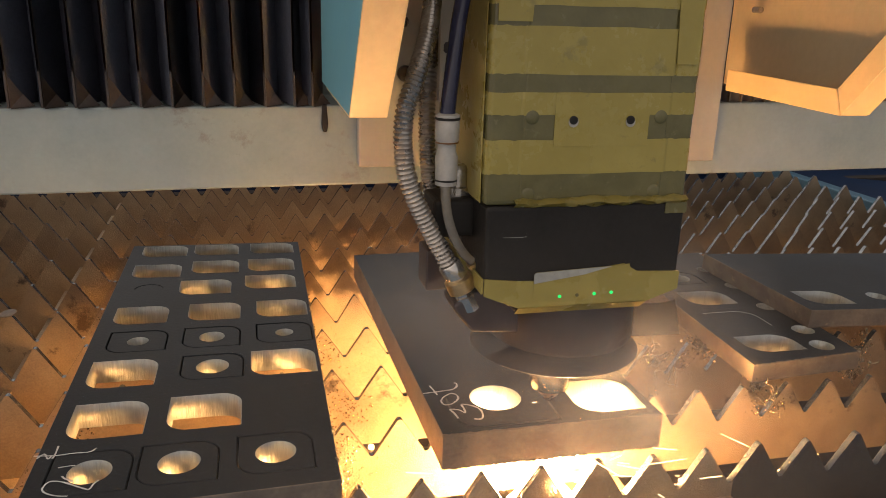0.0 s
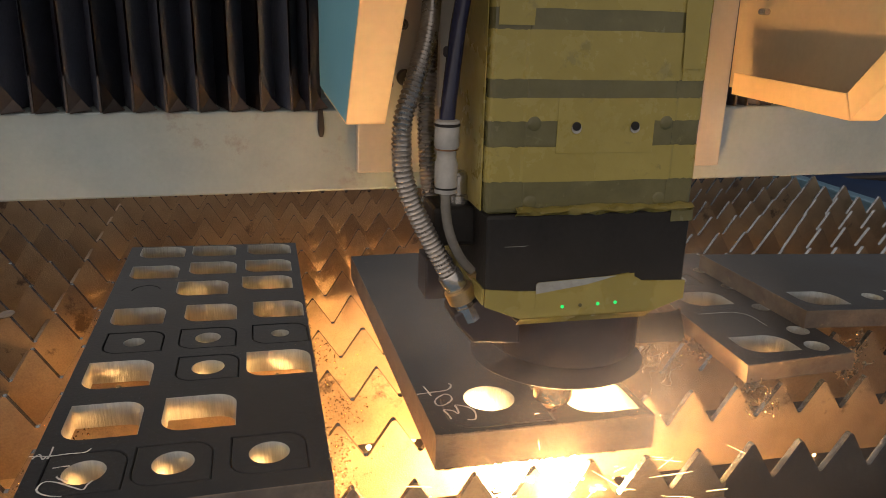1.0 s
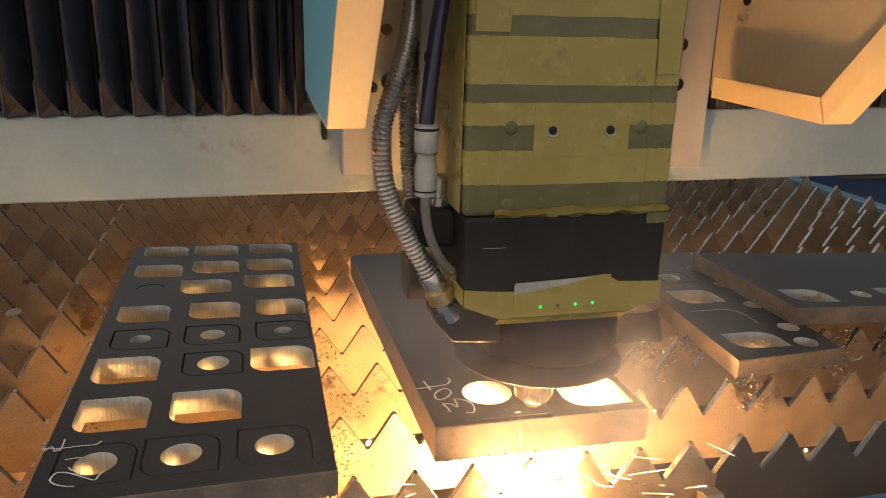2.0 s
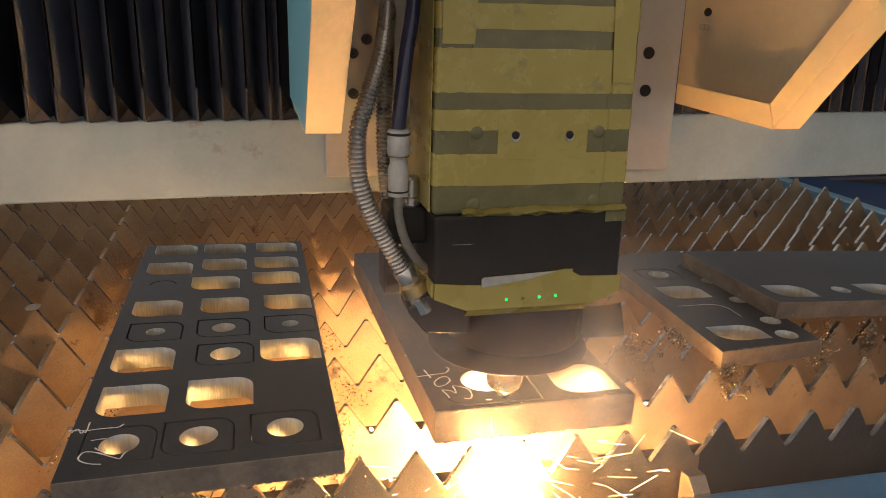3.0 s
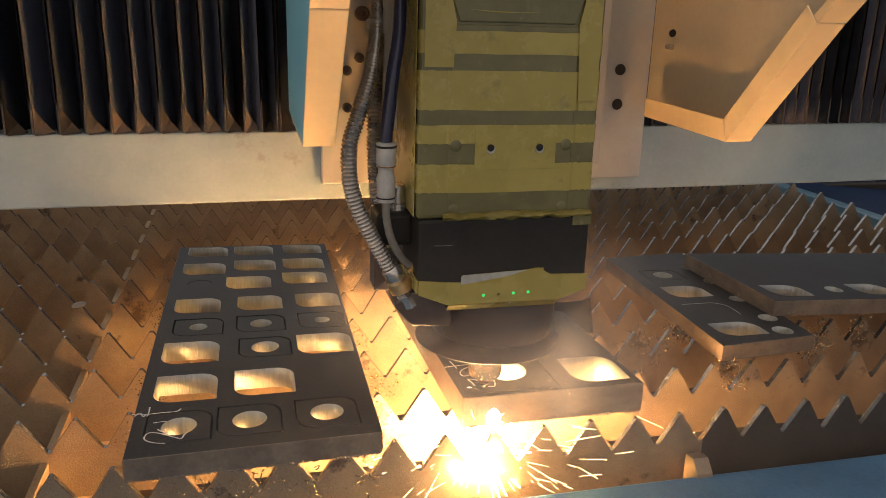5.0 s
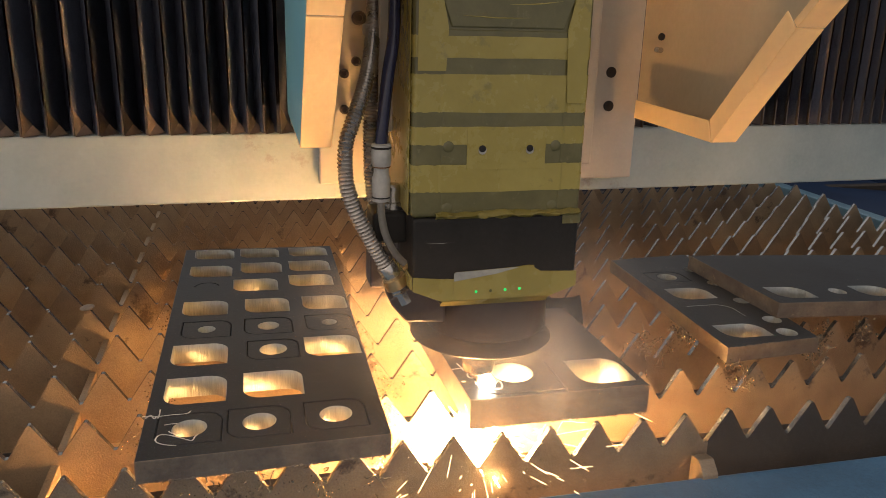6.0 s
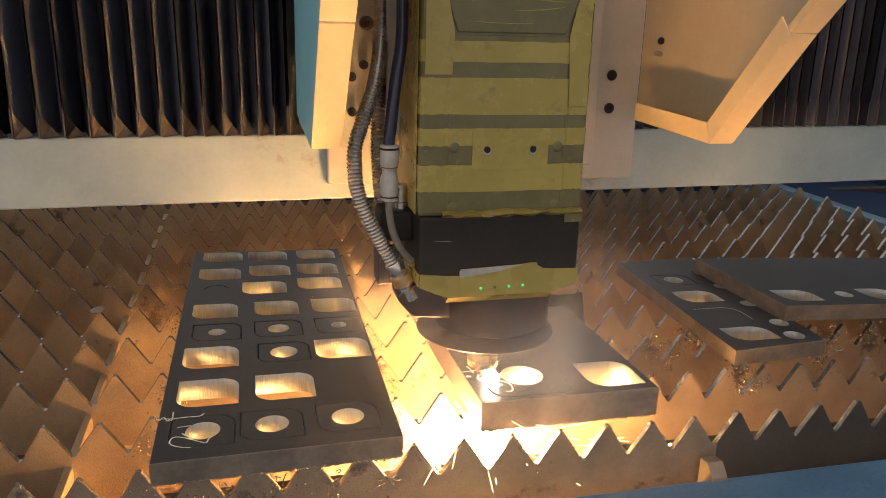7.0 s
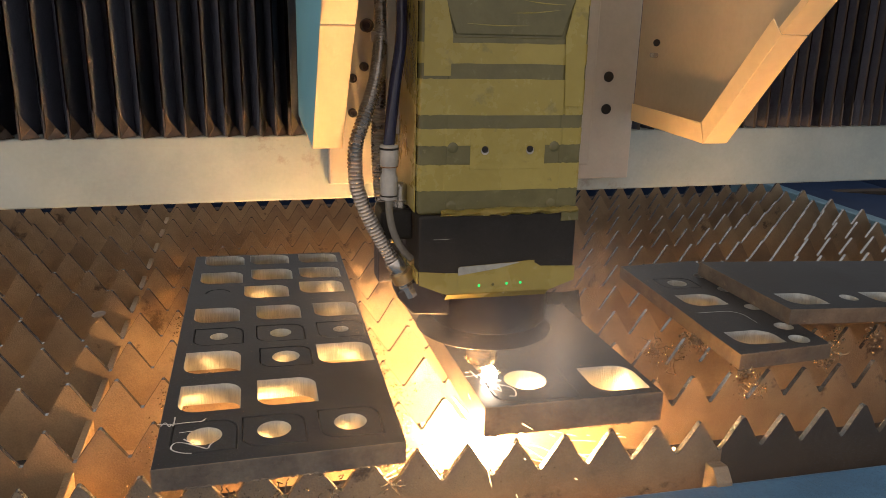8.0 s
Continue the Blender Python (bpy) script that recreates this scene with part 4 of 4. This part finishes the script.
def build_smoke():
    """Thin smoke round the cut, in curved veils that drift with the head; they also imitate the flame's bloom."""
    s = thing("smoke", "thin pale smoke off the cut, with the flame's bloom in it", "smoke", kind="stuff")
    mat, haze, plume = smoke_material("thin_smoke", 0.30), smoke_material("faint_haze", 0.12), smoke_material("rising_plume", 0.34)
    veils = [(0.00, -0.10, 0.085, 0.15, 0.075), (0.06, -0.085, 0.075, 0.12, 0.08), (-0.05, -0.02, 0.12, 0.16, 0.09), (0.09, 0.03, 0.10, 0.17, 0.10),
             (0.02, 0.10, 0.09, 0.20, 0.09), (0.13, 0.20, 0.08, 0.16, 0.08), (0.060, -0.070, 0.090, 0.040, 0.070),
             (0.055, -0.080, 0.075, 0.030, 0.070), (0.03, -0.20, 0.06, 0.46, 0.20)]
    for x, y, z, w, hgt in veils:
        bm = bmesh.new()
        n = 12
        g = [[bm.verts.new((u, 0.35 * (u * u + v * v), v)) for u in [-1 + 2 * i / n for i in range(n + 1)]] for v in [-1 + 2 * j / n for j in range(n + 1)]]
        for j in range(n):
            for i in range(n):
                bm.faces.new((g[j][i], g[j][i + 1], g[j + 1][i + 1], g[j + 1][i]))
        o = part("wisp", bm, haze if w > 0.4 else plume if w < 0.05 else mat, s, "", True)
        o.location, o.scale = (x, y, z), (w, 0.06, hgt)
        o.rotation_euler = (radians(-12), 0, radians(-8))
    return s


def build_slag():
    rnd = random.Random(8)
    bm = bmesh.new()
    clusters = [((0.020, 0.104, -0.012), (0.014, 0.004, 0.006), 130), ((0.078, -0.006, -0.018), (0.009, 0.003, 0.006), 70),
                ((0.235, 0.101, -0.010), (0.03, 0.003, 0.012), 60), ((-0.350, -0.006, -0.040), (0.012, 0.002, 0.030), 90), ((-0.335, 0.101, -0.030), (0.012, 0.002, 0.025), 60),
                ((-0.350, 0.208, -0.020), (0.014, 0.002, 0.018), 40), ((-0.600, -0.006, -0.030), (0.012, 0.002, 0.020), 40), ((-0.595, 0.101, -0.030), (0.010, 0.002, 0.022), 40),
                ((-0.600, 0.313, -0.020), (0.010, 0.002, 0.016), 25), ((-0.48, -0.106, -0.030), (0.09, 0.002, 0.010), 40)]
    # clumps that hang from the rims of the offcuts
    rims = [((0.064, 0.100, -0.002), (0.004, 0.014, 0.003), 90), ((0.076, 0.010, -0.005), (0.007, 0.004, 0.004), 70), ((0.207, 0.030, -0.004), (0.005, 0.007, 0.009), 60),
            ((0.270, 0.088, -0.010), (0.006, 0.005, 0.010), 45), ((0.330, 0.088, -0.012), (0.010, 0.005, 0.010), 45)]
    for c, sp, n in rims:
        for k in range(n):
            p = Vector([rnd.gauss(c[i], sp[i]) for i in range(3)])
            r = rnd.uniform(0.0008, 0.0022)
            o = bmesh.ops.create_icosphere(bm, subdivisions=1, radius=r, matrix=pose(*p, rnd.uniform(0, 360), rnd.uniform(0, 360), 0))
            for v in o["verts"]:
                v.co += Vector((rnd.uniform(-1, 1), rnd.uniform(-1, 1), rnd.uniform(-1, 1))) * r * 0.5
    for c, sp, n in clusters:
        for k in range(n * 4):
            p = Vector((rnd.gauss(c[0], sp[0]), c[1] - abs(rnd.gauss(0, sp[1])), rnd.gauss(c[2], sp[2])))
            u = abs(((p.x - 0.003) / PITCH + 0.5) % 1 - 0.5) * 2
            if p.z > -TOOTH * u - 0.001:
                continue
            r = rnd.uniform(0.0003, 0.0010)
            o = bmesh.ops.create_icosphere(bm, subdivisions=1, radius=r, matrix=pose(*p, rnd.uniform(0, 360), rnd.uniform(0, 360), 0))
            for v in o["verts"]:
                v.co += Vector((rnd.uniform(-1, 1), rnd.uniform(-1, 1), rnd.uniform(-1, 1))) * r * 0.5
    # stringy clumps frozen at the edges
    for c, sp, n in (((0.012, 0.096, -0.008), (0.016, 0.003, 0.008), 26), ((0.032, 0.096, -0.024), (0.010, 0.002, 0.010), 14), ((0.082, -0.008, -0.012), (0.010, 0.003, 0.008), 22),
                     ((0.205, 0.030, -0.006), (0.008, 0.004, 0.006), 14), ((-0.431, -0.107, -0.030), (0.006, 0.002, 0.010), 12), ((-0.379, -0.107, -0.032), (0.006, 0.002, 0.010), 12),
                     ((-0.481, -0.107, -0.030), (0.007, 0.002, 0.006), 7), ((-0.530, -0.107, -0.028), (0.006, 0.002, 0.006), 6)):
        for k in range(n):
            p = Vector([rnd.gauss(c[i], sp[i]) for i in range(3)])
            line = [p]
            d = Vector((rnd.gauss(0, 1), rnd.gauss(0, 0.4), rnd.gauss(-0.4, 1))).normalized()
            for q in range(rnd.randint(4, 9)):
                d = (d + Vector((rnd.gauss(0, 0.6), rnd.gauss(0, 0.3), rnd.gauss(-0.1, 0.6)))).normalized()
                line.append(line[-1] + d * rnd.uniform(0.0012, 0.0028))
            bm = tube(line, lambda i: 0.00035 + 0.0004 * rnd.random(), 5, bm)
    ob = mesh_ob("slag", bm, SLAG)
    tagged(ob, "golden spatter slag clinging to the slats", "slag", kind="stuff")
    d = mesh_ob("cut_slug", lathe([(0.0085, 0), (0.0092, 0.0005), (0.0092, 0.0014), (0.0085, 0.0018)], 28, (0, 0, 0), pose(0, 0, 0, 8, -6, 0)), EDGE, None, "", True)
    d.location = (-0.706, 0.322, -0.0006)
    tagged(d, "small grey steel disc lying on the slat tips", "slug")


def chalk_marks():
    """Chalk strokes on the plates, laid as thin raised ribbons."""
    def strokes(lines, z, label, half=0.00105):
        bm = None
        for ln in lines:
            p = resample(smooth_line([(x, y, z) for x, y in ln], 10), 0.0012)
            w = []
            o = bmesh.new()
            for i, q in enumerate(p):
                d = (p[min(i + 1, len(p) - 1)] - p[max(i - 1, 0)]).normalized()
                nrm = Vector((-d.y, d.x, 0)) * half * (1 + 0.4 * noise.noise((q.x * 300, q.y * 300, 1)))
                w.append((o.verts.new(q + nrm), o.verts.new(q - nrm)))
            for a, b in zip(w, w[1:]):
                o.faces.new((a[0], a[1], b[1], b[0]))
            bm = merge(bm, o)
        tagged(mesh_ob("chalk_mark", bm, CHALK), label, "chalk mark", "chalk marks")
    strokes([[(-0.283, -0.02), (-0.274, -0.019), (-0.264, -0.018), (-0.256, -0.017), (-0.251, -0.013), (-0.249, -0.007), (-0.251, -0.004)],
             [(-0.274, -0.006), (-0.272, -0.017), (-0.271, -0.026)],
             [(-0.259, -0.024), (-0.266, -0.029), (-0.27, -0.036), (-0.269, -0.043), (-0.263, -0.043), (-0.257, -0.038), (-0.254, -0.033), (-0.255, -0.026), (-0.26, -0.023)],
             [(-0.263, -0.068), (-0.264, -0.059), (-0.266, -0.052), (-0.259, -0.054), (-0.255, -0.06), (-0.254, -0.052), (-0.254, -0.045), (-0.246, -0.049), (-0.241, -0.056), (-0.241, -0.065), (-0.244, -0.072), (-0.251, -0.071)]],
            0.0325, "white chalk 30t written on the plate being cut", 0.00085)
    strokes([[(-0.592, -0.049), (-0.584, -0.05), (-0.576, -0.051), (-0.564, -0.05), (-0.552, -0.05), (-0.548, -0.045)],
             [(-0.577, -0.037), (-0.577, -0.049), (-0.578, -0.056)],
             [(-0.589, -0.053), (-0.585, -0.047), (-0.581, -0.055), (-0.579, -0.05)],
             [(-0.557, -0.108), (-0.565, -0.106), (-0.573, -0.101), (-0.576, -0.095), (-0.573, -0.087), (-0.564, -0.089), (-0.551, -0.098), (-0.544, -0.102), (-0.542, -0.096), (-0.539, -0.091)],
             [(-0.571, -0.069), (-0.564, -0.068), (-0.558, -0.068)],
             [(-0.566, -0.081), (-0.563, -0.085), (-0.556, -0.09)]],
            0.0230, "white chalk scribble on the perforated plate", 0.0007)


def motions():
    walk(FLARE_THING, [(t, pose(x + 0.006, y - 0.012, 0.033 if t > 5 else -0.06)) for t, x, y in CUT])
    for ob, t0, v in SPARKS:
        x, y = cut_at(t0)
        q = v.to_track_quat("Z", "Y").to_euler()
        turn = [math.degrees(a) for a in q]
        rest = pose(x, y, -0.27, *turn)
        p = Vector((x, y - 0.02, -0.05))
        rows = [(0, rest)] + ([(t0 - 0.07, rest)] if t0 > 0.1 else [])
        for k in range(5):
            dt = 0.1 * k
            if t0 + dt < 7.9:
                w = p + v * dt + Vector((0, 0, -4.9)) * dt * dt
                rows.append((t0 + dt, pose(w.x, w.y, max(w.z, -0.27), *turn)))
        w = p + v * 0.42
        if t0 + 0.6 < 7.9:
            rows.append((t0 + 0.55, pose(w.x, w.y, -0.29, *turn)))
            rows.append((8, pose(w.x, w.y, -0.29, *turn)))
        else:
            rows.append((8, pose(w.x, w.y, -0.20, *turn)))
        walk(ob, rows)
    for ob in MOVING:
        walk(ob, [(t, pose(x, y, 0)) for t, x, y in CUT])
    walk(GANTRY, [(t, pose(0, y, 0, 0, TILT)) for t, x, y in CUT])
    for side, (b, folds) in FOLDS.items():
        walk(b, [(t, pose(0, y, 0, 0, TILT)) for t, x, y in CUT])
        for i, f in enumerate(folds):
            if side < 0:
                x_start, w = CUT[0][1] - (0.1832 if i == 0 else 0.1730 + 0.0262 * i), math.exp(-i / 5.6)
            else:
                x_start, w = CUT[0][1] + 0.240 + 0.0135 * i, math.exp(-i / 14.0)
            walk(f, [(t, pose(x_start + (x - CUT[0][1]) * w, 0, 0)) for t, x, y in CUT])


build_bed()
build_slats()
build_left_plate()
build_centre_plate()
build_right_plates()
GANTRY = build_gantry()
build_bellows(-1)
build_bellows(1)
MOVING = [build_carriage(), build_head(), *build_hoses(), build_spray()]
FLARE_THING = build_flare()
build_sparks(130)
chalk_marks()
build_slag()
build_pit_glow()
MOVING.append(build_smoke())
motions()
